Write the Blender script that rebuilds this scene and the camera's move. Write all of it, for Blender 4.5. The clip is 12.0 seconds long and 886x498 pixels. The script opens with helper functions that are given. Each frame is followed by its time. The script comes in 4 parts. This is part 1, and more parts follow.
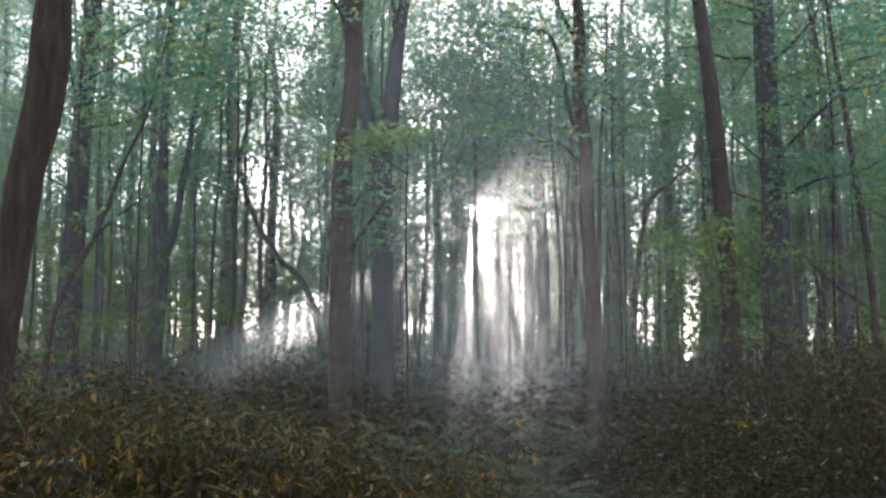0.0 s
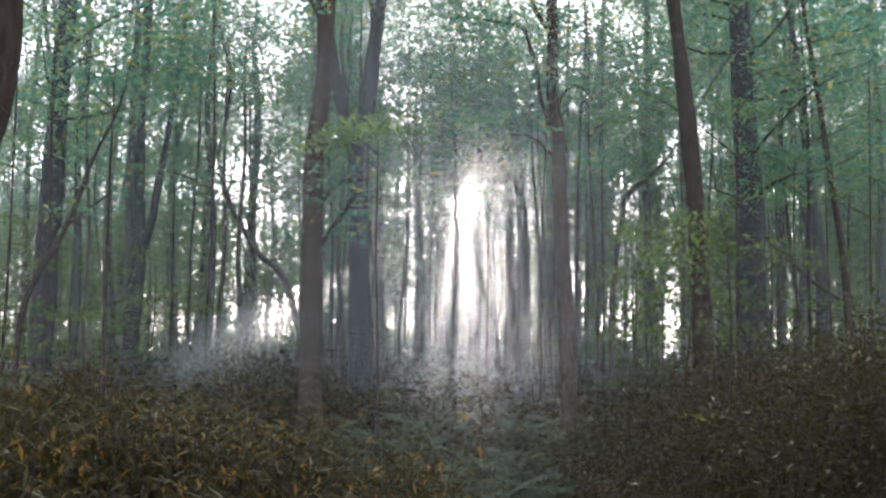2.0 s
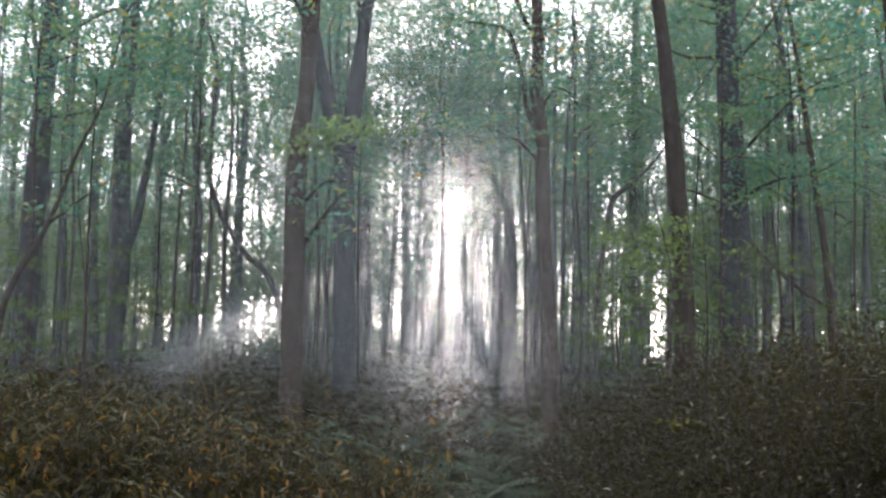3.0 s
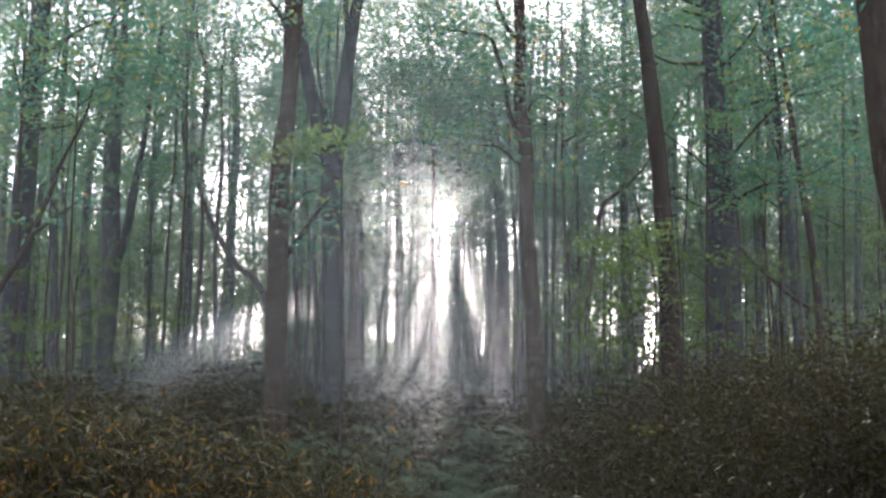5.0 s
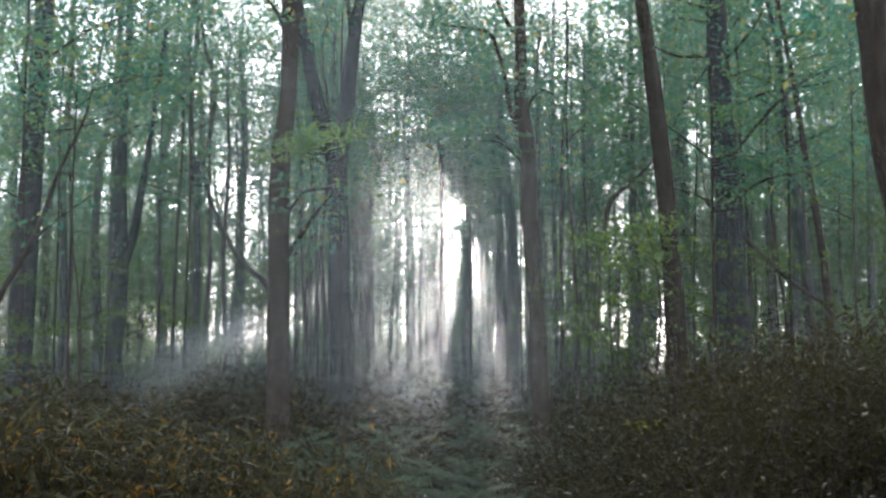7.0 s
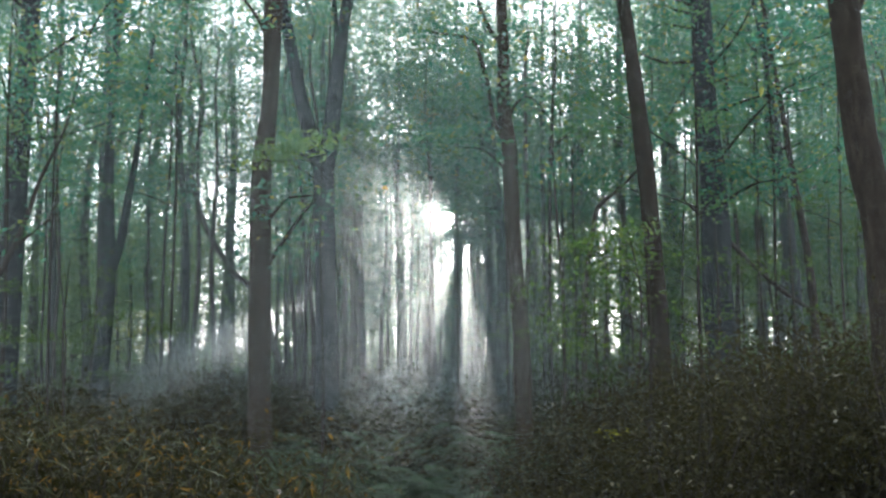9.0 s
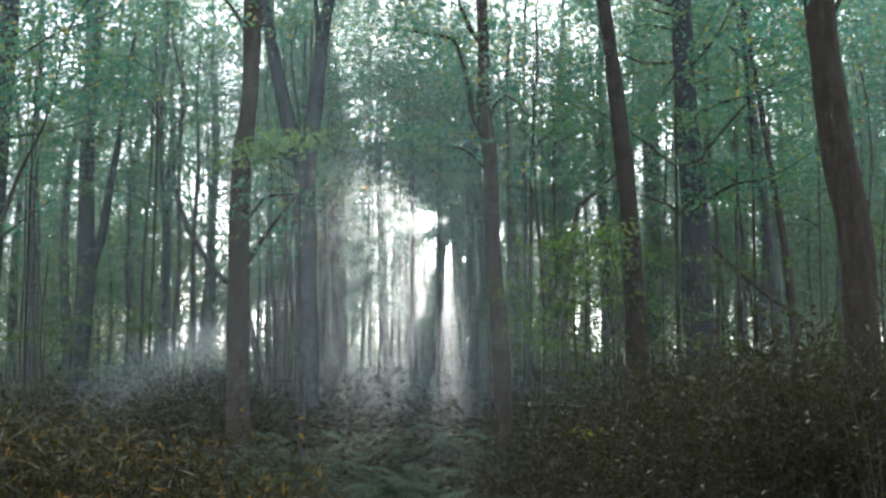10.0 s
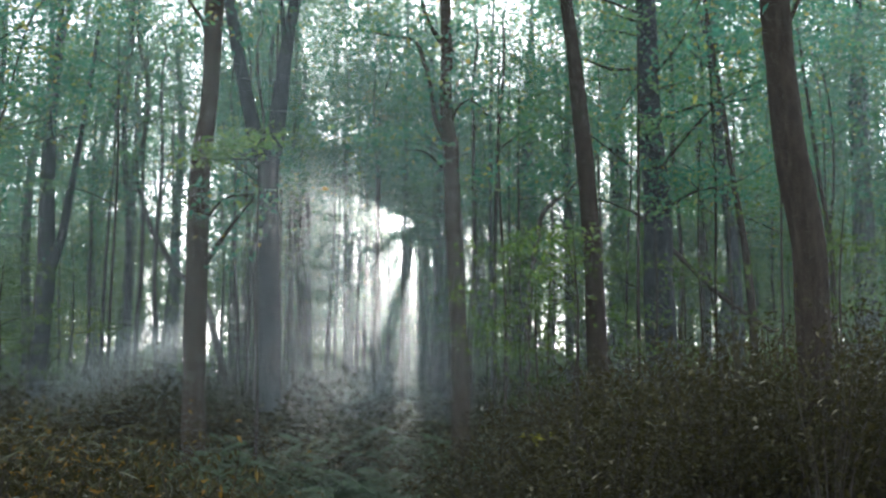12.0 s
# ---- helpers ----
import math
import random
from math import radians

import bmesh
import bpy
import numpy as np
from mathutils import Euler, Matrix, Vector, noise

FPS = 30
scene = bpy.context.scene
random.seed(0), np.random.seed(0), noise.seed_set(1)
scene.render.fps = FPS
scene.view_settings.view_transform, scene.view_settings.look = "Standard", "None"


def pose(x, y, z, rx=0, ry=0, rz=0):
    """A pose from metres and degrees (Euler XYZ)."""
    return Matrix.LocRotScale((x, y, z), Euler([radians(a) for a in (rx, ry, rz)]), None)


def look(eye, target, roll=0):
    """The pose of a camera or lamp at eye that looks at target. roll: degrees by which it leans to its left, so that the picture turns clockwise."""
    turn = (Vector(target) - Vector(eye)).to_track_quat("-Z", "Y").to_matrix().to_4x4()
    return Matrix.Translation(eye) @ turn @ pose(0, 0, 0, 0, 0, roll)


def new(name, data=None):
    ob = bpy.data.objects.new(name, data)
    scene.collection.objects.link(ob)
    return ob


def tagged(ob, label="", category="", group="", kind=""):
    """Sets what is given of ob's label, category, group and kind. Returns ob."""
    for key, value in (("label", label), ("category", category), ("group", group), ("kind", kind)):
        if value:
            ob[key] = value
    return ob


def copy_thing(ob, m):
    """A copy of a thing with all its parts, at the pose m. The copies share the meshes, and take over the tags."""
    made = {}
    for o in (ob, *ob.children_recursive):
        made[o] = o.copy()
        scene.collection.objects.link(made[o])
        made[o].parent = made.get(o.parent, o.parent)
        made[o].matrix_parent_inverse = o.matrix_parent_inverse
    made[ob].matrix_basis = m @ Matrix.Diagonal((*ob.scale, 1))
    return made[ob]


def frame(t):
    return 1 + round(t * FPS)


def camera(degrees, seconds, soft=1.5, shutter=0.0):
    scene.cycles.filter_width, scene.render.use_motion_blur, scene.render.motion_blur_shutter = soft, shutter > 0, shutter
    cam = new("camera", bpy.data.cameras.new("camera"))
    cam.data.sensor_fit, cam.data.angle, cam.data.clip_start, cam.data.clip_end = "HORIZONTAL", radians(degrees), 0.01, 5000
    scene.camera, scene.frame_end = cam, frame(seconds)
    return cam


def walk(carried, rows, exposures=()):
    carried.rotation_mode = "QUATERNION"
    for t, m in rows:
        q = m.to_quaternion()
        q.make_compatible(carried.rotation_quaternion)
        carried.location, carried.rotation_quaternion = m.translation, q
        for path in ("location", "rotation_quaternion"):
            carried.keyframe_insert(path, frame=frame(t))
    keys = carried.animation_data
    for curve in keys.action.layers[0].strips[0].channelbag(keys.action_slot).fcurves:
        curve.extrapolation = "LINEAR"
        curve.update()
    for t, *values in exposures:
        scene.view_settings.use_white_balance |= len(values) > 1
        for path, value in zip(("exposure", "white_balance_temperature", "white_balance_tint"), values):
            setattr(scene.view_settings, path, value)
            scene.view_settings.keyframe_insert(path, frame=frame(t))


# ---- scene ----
cam = camera(43.6, 12.0, soft=2.4)
PATH = [
    (0, (0.231, 0.014, 1.488), (0.202, 2.002, 1.707), 0.5),
    (0.5, (0.284, -0.007, 1.49), (0.257, 1.981, 1.708), 0.3),
    (1, (0.316, 0.007, 1.481), (0.295, 1.995, 1.697), 0.3),
    (1.5, (0.376, 0.007, 1.484), (0.36, 1.996, 1.695), 0.4),
    (2, (0.415, 0.039, 1.478), (0.408, 2.028, 1.688), 0.6),
    (2.5, (0.453, 0.064, 1.476), (0.455, 2.053, 1.687), 0.8),
    (3, (0.505, 0.064, 1.488), (0.515, 2.052, 1.701), 1.1),
    (3.5, (0.545, 0.08, 1.491), (0.561, 2.067, 1.712), 1.2),
    (5.5, (0.732, 0.084, 1.484), (0.736, 2.071, 1.713), 0.3),
    (6, (0.78, 0.102, 1.478), (0.773, 2.089, 1.704), 0.1),
    (6.5, (0.814, 0.142, 1.471), (0.797, 2.129, 1.697), -0.1),
    (8.5, (0.971, 0.199, 1.478), (0.952, 2.185, 1.717), -0.2),
    (9, (1.008, 0.202, 1.482), (0.996, 2.188, 1.721), -0.3),
    (9.5, (1.028, 0.204, 1.479), (1.029, 2.189, 1.719), -0.3),
    (10, (1.059, 0.198, 1.486), (1.076, 2.183, 1.723), -0.2),
    (10.5, (1.087, 0.204, 1.489), (1.119, 2.189, 1.725), -0.2),
    (11, (1.123, 0.222, 1.482), (1.17, 2.207, 1.721), -0.1),
    (11.5, (1.146, 0.241, 1.476), (1.206, 2.226, 1.718), 0.1),
    (12, (1.179, 0.244, 1.483), (1.249, 2.228, 1.727), 0.3),
]
EXPOSURES = [(0.0, 2.38, 6500, 21), (2.5, 2.56, 6500, 28), (6.0, 2.46, 6450, 25), (8.5, 2.33, 6150, 12), (12.0, 2.33, 6150, 12)]
walk(cam, [(t, look(eye, target, roll)) for t, eye, target, roll in PATH], EXPOSURES)

# ---- world and sun ----
SUN_WAY = Vector((0.0114, 0.9897, 0.1434)).normalized()
world = bpy.data.worlds.new("sky")
scene.world = world
world.use_nodes = True
wt = world.node_tree
sky = wt.nodes.new("ShaderNodeTexSky")
sky.sky_type = "NISHITA"
sky.sun_disc = False
sky.sun_elevation = math.asin(SUN_WAY.z)
sky.sun_rotation = math.atan2(SUN_WAY.x, SUN_WAY.y)
sky.air_density, sky.dust_density, sky.ozone_density = 1.0, 1.2, 4.0
pale = wt.nodes.new("ShaderNodeHueSaturation")  # a misty sky is paler than a clear one
pale.inputs["Saturation"].default_value = 0.25
wt.links.new(sky.outputs[0], pale.inputs["Color"])
wt.links.new(pale.outputs[0], wt.nodes["Background"].inputs[0])
wt.nodes["Background"].inputs[1].default_value = 0.15
sun_data = bpy.data.lights.new("sun", "SUN")
sun_data.energy, sun_data.angle, sun_data.color = 1.15, radians(0.55), (1.0, 0.93, 0.82)
sun = new("sun", sun_data)
sun.matrix_world = look((0, 60, 40), Vector((0, 60, 40)) - SUN_WAY)


# ---- materials ----
def material(name):
    m = bpy.data.materials.new(name)
    m.use_nodes = True
    t = m.node_tree
    t.nodes.clear()
    return m, t, t.nodes.new("ShaderNodeOutputMaterial")


def node(t, kind, **inputs):
    n = t.nodes.new(kind)
    for k, v in inputs.items():
        n.inputs[k.replace("_", " ")].default_value = v
    return n


def ramp(t, fac, stops):
    r = t.nodes.new("ShaderNodeValToRGB")
    el = r.color_ramp.elements
    while len(el) < len(stops):
        el.new(0.5)
    for e, (p, c) in zip(el, stops):
        e.position, e.color = p, (*c, 1)
    t.links.new(fac, r.inputs[0])
    return r.outputs[0]


def bark(name, dark, mid, pale, moss=(0.05, 0.075, 0.03), moss_at=0.62):
    """Furrowed bark: long upright ridges, blotches of lichen, moss in patches."""
    m, t, out = material(name)
    co = t.nodes.new("ShaderNodeTexCoord")
    mp = node(t, "ShaderNodeMapping", Scale=(26, 26, 4.5))
    t.links.new(co.outputs["Object"], mp.inputs[0])
    ridges = node(t, "ShaderNodeTexNoise", Scale=1.0, Detail=6.0, Roughness=0.65)
    t.links.new(mp.outputs[0], ridges.inputs["Vector"])
    blot = node(t, "ShaderNodeTexNoise", Scale=1.7, Detail=4.0, Roughness=0.6)
    t.links.new(co.outputs["Object"], blot.inputs["Vector"])
    col = ramp(t, ridges.outputs[0], [(0.3, dark), (0.52, mid), (0.75, pale)])
    patch = ramp(t, blot.outputs[0], [(moss_at - 0.07, (0, 0, 0)), (moss_at + 0.07, (1, 1, 1))])
    mix = t.nodes.new("ShaderNodeMixRGB")
    mix.inputs[2].default_value = (*moss, 1)
    t.links.new(patch, mix.inputs[0])
    t.links.new(col, mix.inputs[1])
    info = t.nodes.new("ShaderNodeObjectInfo")
    hsv = t.nodes.new("ShaderNodeHueSaturation")
    val = node(t, "ShaderNodeMapRange", To_Min=0.75, To_Max=1.25)
    t.links.new(info.outputs["Random"], val.inputs["Value"])
    t.links.new(val.outputs[0], hsv.inputs["Value"])
    t.links.new(mix.outputs[0], hsv.inputs["Color"])
    bump = node(t, "ShaderNodeBump", Strength=0.8, Distance=0.02)
    t.links.new(ridges.outputs[0], bump.inputs["Height"])
    p = node(t, "ShaderNodeBsdfPrincipled", Roughness=0.9)
    p.inputs["Specular IOR Level"].default_value = 0.2
    t.links.new(hsv.outputs[0], p.inputs["Base Color"])
    t.links.new(bump.outputs[0], p.inputs["Normal"])
    t.links.new(p.outputs[0], out.inputs[0])
    return m


def leafy(name, stops, through_gain=3.8, clear=0.6, rough=0.45, gloss=0.25, patchy=0.0):
    """Leaf blades: each its own shade, light comes through them."""
    m, t, out = material(name)
    geo = t.nodes.new("ShaderNodeNewGeometry")
    co = t.nodes.new("ShaderNodeTexCoord")
    patch = node(t, "ShaderNodeTexNoise", Scale=2.6, Detail=2.0)
    t.links.new(co.outputs["Object"], patch.inputs["Vector"])
    shift = node(t, "ShaderNodeMapRange", From_Min=0.32, From_Max=0.68, To_Min=-patchy, To_Max=0.25 * patchy)
    t.links.new(patch.outputs[0], shift.inputs["Value"])
    kind = t.nodes.new("ShaderNodeMath")
    t.links.new(geo.outputs["Random Per Island"], kind.inputs[0])
    t.links.new(shift.outputs[0], kind.inputs[1])
    col = ramp(t, kind.outputs[0], stops)
    n = node(t, "ShaderNodeTexNoise", Scale=0.9, Detail=3.0)
    t.links.new(co.outputs["Object"], n.inputs["Vector"])
    val = node(t, "ShaderNodeMapRange", From_Min=0.3, From_Max=0.7, To_Min=0.7, To_Max=1.35)
    t.links.new(n.outputs[0], val.inputs["Value"])
    hsv = t.nodes.new("ShaderNodeHueSaturation")
    t.links.new(val.outputs[0], hsv.inputs["Value"])
    t.links.new(col, hsv.inputs["Color"])
    p = node(t, "ShaderNodeBsdfPrincipled", Roughness=rough)
    p.inputs["Specular IOR Level"].default_value = gloss
    t.links.new(hsv.outputs[0], p.inputs["Base Color"])
    gain = t.nodes.new("ShaderNodeHueSaturation")
    gain.inputs["Value"].default_value = through_gain
    gain.inputs["Saturation"].default_value = 1.05
    t.links.new(hsv.outputs[0], gain.inputs["Color"])
    tr = t.nodes.new("ShaderNodeBsdfTranslucent")
    t.links.new(gain.outputs[0], tr.inputs["Color"])
    mx = t.nodes.new("ShaderNodeMixShader")
    mx.inputs[0].default_value = clear
    t.links.new(p.outputs[0], mx.inputs[1])
    t.links.new(tr.outputs[0], mx.inputs[2])
    t.links.new(mx.outputs[0], out.inputs[0])
    return m


def litter():
    """Forest soil: dark humus with fallen leaves."""
    m, t, out = material("leaf_litter")
    co = t.nodes.new("ShaderNodeTexCoord")
    big = node(t, "ShaderNodeTexNoise", Scale=0.6, Detail=5.0)
    v = node(t, "ShaderNodeTexVoronoi", Scale=14.0)
    t.links.new(co.outputs["Object"], big.inputs["Vector"])
    t.links.new(co.outputs["Object"], v.inputs["Vector"])
    col = ramp(t, v.outputs["Color"], [(0.1, (0.03, 0.024, 0.016)), (0.5, (0.075, 0.055, 0.03)), (0.9, (0.13, 0.095, 0.045))])
    grn = ramp(t, big.outputs[0], [(0.45, (0.0, 0.0, 0.0)), (0.6, (1, 1, 1))])
    mix = t.nodes.new("ShaderNodeMixRGB")
    mix.inputs[2].default_value = (0.04, 0.06, 0.022, 1)
    t.links.new(grn, mix.inputs[0])
    t.links.new(col, mix.inputs[1])
    bump = node(t, "ShaderNodeBump", Strength=0.7, Distance=0.03)
    t.links.new(v.outputs["Distance"], bump.inputs["Height"])
    p = node(t, "ShaderNodeBsdfPrincipled", Roughness=0.95)
    t.links.new(mix.outputs[0], p.inputs["Base Color"])
    t.links.new(bump.outputs[0], p.inputs["Normal"])
    t.links.new(p.outputs[0], out.inputs[0])
    return m


def stand_in_mist():
    """Stands in for misty air: scatters light both ways, most of it onwards."""
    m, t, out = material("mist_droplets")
    # teal puts the green light under the leaves into the colour
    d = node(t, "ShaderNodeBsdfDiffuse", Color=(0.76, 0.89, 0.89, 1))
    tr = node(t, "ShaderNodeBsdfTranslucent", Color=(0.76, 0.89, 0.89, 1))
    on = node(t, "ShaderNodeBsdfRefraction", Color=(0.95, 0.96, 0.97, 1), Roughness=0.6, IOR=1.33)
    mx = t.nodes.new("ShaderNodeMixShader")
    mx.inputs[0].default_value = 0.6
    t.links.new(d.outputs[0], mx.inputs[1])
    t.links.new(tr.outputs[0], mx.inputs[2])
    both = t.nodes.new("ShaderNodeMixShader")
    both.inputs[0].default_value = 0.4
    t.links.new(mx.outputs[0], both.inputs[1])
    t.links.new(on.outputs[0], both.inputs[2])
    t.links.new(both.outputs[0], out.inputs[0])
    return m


BARK_BROWN = bark("brown_bark", (0.03, 0.024, 0.018), (0.058, 0.046, 0.034), (0.098, 0.08, 0.06), moss_at=0.68)
BARK_GREY = bark("grey_bark", (0.04, 0.043, 0.041), (0.072, 0.077, 0.073), (0.125, 0.13, 0.125), moss_at=0.6)
BARK_SLATE = bark("slate_grey_bark", (0.03, 0.034, 0.034), (0.052, 0.058, 0.059), (0.09, 0.098, 0.098), moss_at=0.66)
TWIG = bark("twig_bark", (0.04, 0.034, 0.028), (0.07, 0.06, 0.05), (0.11, 0.1, 0.085), moss_at=0.8)
LEAF_CANOPY = leafy("canopy_leaves", [(0.0, (0.034, 0.098, 0.07)), (0.5, (0.046, 0.12, 0.076)), (0.85, (0.08, 0.14, 0.06)), (0.96, (0.16, 0.17, 0.05)), (1.0, (0.24, 0.17, 0.05))])
LEAF_SPRAY = leafy("understorey_leaves", [(0.0, (0.055, 0.10, 0.04)), (0.6, (0.085, 0.135, 0.045)), (1.0, (0.14, 0.17, 0.05))])
LEAF_GREEN = leafy("midwood_leaves", [(0.0, (0.045, 0.1, 0.05)), (0.6, (0.065, 0.125, 0.055)), (1.0, (0.11, 0.15, 0.05))])
# bright yellow-green puts sunlight into the leaf colour
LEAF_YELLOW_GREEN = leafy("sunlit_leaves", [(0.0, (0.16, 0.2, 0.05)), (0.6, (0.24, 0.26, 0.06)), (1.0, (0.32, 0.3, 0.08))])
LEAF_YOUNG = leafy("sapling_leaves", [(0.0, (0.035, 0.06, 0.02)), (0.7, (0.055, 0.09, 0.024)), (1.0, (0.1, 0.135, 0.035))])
LEAF_ORANGE = leafy("turning_leaves", [(0.0, (0.13, 0.12, 0.04)), (0.5, (0.22, 0.14, 0.05)), (1.0, (0.26, 0.13, 0.05))])
LEAF_BAMBOO = leafy("bamboo_grass_leaves", [(0.0, (0.034, 0.033, 0.011)), (0.68, (0.052, 0.047, 0.015)), (0.8, (0.11, 0.09, 0.026)), (0.88, (0.27, 0.16, 0.03)), (0.96, (0.38, 0.18, 0.03)), (1.0, (0.5, 0.47, 0.33))], 1.3, 0.35, 0.42, 0.3, 0.2)
# the two palest stops paint glints onto a few leaves
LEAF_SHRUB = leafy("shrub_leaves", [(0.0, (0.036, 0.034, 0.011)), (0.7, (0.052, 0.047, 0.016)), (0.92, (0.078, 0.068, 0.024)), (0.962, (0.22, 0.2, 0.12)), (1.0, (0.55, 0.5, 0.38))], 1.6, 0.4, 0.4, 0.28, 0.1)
LEAF_FERN = leafy("fern_fronds", [(0.0, (0.065, 0.1, 0.055)), (1.0, (0.105, 0.145, 0.08))], 1.5, 0.4)
LEAF_FAR = leafy("far_bush_leaves", [(0.0, (0.03, 0.055, 0.03)), (1.0, (0.055, 0.08, 0.035))], 1.5, 0.4)
LEAF_YELLOW = leafy("yellow_leaves", [(0.0, (0.35, 0.33, 0.04)), (1.0, (0.45, 0.42, 0.06))], 1.3, 0.4)
GRASS = leafy("pale_grass", [(0.0, (0.07, 0.075, 0.035)), (0.7, (0.13, 0.135, 0.07)), (1.0, (0.3, 0.3, 0.2))], 1.2, 0.35)
LITTER = litter()
MIST = stand_in_mist()

RNG = np.random.default_rng(7)


# ---- mesh helpers ----
def mesh_from(name, verts, faces, mat, smooth=False):
    """A mesh from numpy arrays; faces all have the same number of corners."""
    me = bpy.data.meshes.new(name)
    verts, faces = np.asarray(verts, np.float32), np.asarray(faces, np.int32)
    n, k = faces.shape
    me.vertices.add(len(verts))
    me.vertices.foreach_set("co", verts.ravel())
    me.loops.add(n * k)
    me.loops.foreach_set("vertex_index", faces.ravel())
    me.polygons.add(n)
    me.polygons.foreach_set("loop_start", np.arange(n, dtype=np.int32) * k)
    me.polygons.foreach_set("use_smooth", np.full(n, smooth))
    me.update(calc_edges=True)
    me.materials.append(mat)
    return me


def part(name, me, parent, label=""):
    ob = new(name, me)
    ob.parent = parent
    if label:
        ob["label"] = label
    return ob


def spline(points, per=5):
    """Points (x, y, z, r) joined by a smooth curve."""
    p = np.array(points, float)
    if len(p) < 3:
        s = np.linspace(0, 1, per + 1)[:, None]
        return p[0] * (1 - s) + p[-1] * s
    h = np.maximum(np.linalg.norm(np.diff(p[:, :3], axis=0), axis=1), 1e-4)[:, None]
    g = np.diff(p, axis=0) / h
    m = np.vstack([g[:1], (g[1:] * h[:-1] + g[:-1] * h[1:]) / (h[1:] + h[:-1]), g[-1:]])
    rows = []
    for i in range(len(p) - 1):
        for u in np.linspace(0, 1, per, endpoint=False):
            rows.append((2 * u**3 - 3 * u**2 + 1) * p[i] + (u**3 - 2 * u**2 + u) * h[i] * m[i] + (3 * u**2 - 2 * u**3) * p[i + 1] + (u**3 - u**2) * h[i] * m[i + 1])
    rows.append(p[-1])
    rows = np.array(rows)
    rows[:, 3] = np.maximum(rows[:, 3], 0.002)
    return rows


def tube(points, sides=10, per=5, lumps=0.06, seed=0):
    """Verts and quads of a tapered, slightly lumpy round stem along the points (x, y, z, r)."""
    rows = spline(points, per)
    rng = np.random.default_rng(seed)
    a = np.linspace(0, 2 * np.pi, sides, endpoint=False)
    ph = rng.uniform(0, 6.28, 4)
    verts = []
    way = np.gradient(rows[:, :3], axis=0)
    for i, (row, w) in enumerate(zip(rows, way)):
        w = w / (np.linalg.norm(w) + 1e-9)
        u = np.cross(w, (0, 1, 0.02))
        u /= np.linalg.norm(u) + 1e-9
        v = np.cross(w, u)
        r = row[3] * (1 + lumps * (np.sin(2 * a + ph[0] + i * 0.31) + 0.7 * np.sin(3 * a + ph[1] - i * 0.47) + 0.6 * np.sin(i * 0.9 + ph[2])) + rng.normal(0, lumps * 0.25, sides))
        verts.append(row[:3] + np.outer(r * np.cos(a), u) + np.outer(r * np.sin(a), v))
    verts = np.vstack(verts)
    i, j = np.meshgrid(np.arange(len(rows) - 1), np.arange(sides), indexing="ij")
    i, j = i.ravel(), j.ravel()
    k = (j + 1) % sides
    faces = np.stack([i * sides + j, i * sides + k, (i + 1) * sides + k, (i + 1) * sides + j], 1)
    return verts, faces


def merged(pieces):
    vs, fs, n = [], [], 0
    for v, f in pieces:
        vs.append(v)
        fs.append(f + n)
        n += len(v)
    return np.vstack(vs), np.vstack(fs)


def blades(at, length, width, rng, flat=0.5, droop=0.3, plain=False):
    """Leaf blades at the given places, a folded rhomb each, or a triangle for far ones; flat: how level they lie."""
    n = len(at)
    yaw = rng.uniform(0, 2 * np.pi, n)
    pitch = rng.normal(-droop, 0.35, n)
    d = np.stack([np.cos(yaw) * np.cos(pitch), np.sin(yaw) * np.cos(pitch), np.sin(pitch)], 1)
    up = np.stack([rng.normal(0, 1 - flat, n), rng.normal(0, 1 - flat, n), np.ones(n)], 1)
    s = np.cross(d, up)
    s /= np.linalg.norm(s, axis=1)[:, None] + 1e-9
    nrm = np.cross(s, d)
    ln = (length * rng.uniform(0.65, 1.25, n))[:, None]
    wd = (width * rng.uniform(0.7, 1.2, n))[:, None]
    mid = at + d * ln * 0.45
    if plain:
        v = np.stack([at - s * wd * 0.55, at + s * wd * 0.55 + nrm * wd * 0.2, at + d * ln], 1).reshape(-1, 3)
        return v, np.arange(3 * n).reshape(n, 3)
    v = np.stack([at, mid + s * wd * 0.5 + nrm * wd * 0.15, at + d * ln - nrm * ln * 0.08, mid - s * wd * 0.5 + nrm * wd * 0.15], 1).reshape(-1, 3)
    return v, np.arange(4 * n).reshape(n, 4)


# gaps in the crowns that let the sun in as shafts: place across, half width, upper and lower edge under the sun's own line
SHAFTS = ((0.13, 0.1, -0.5, -2.1), (0.55, 0.12, -0.55, -1.9), (1.14, 0.13, -0.6, -1.8))


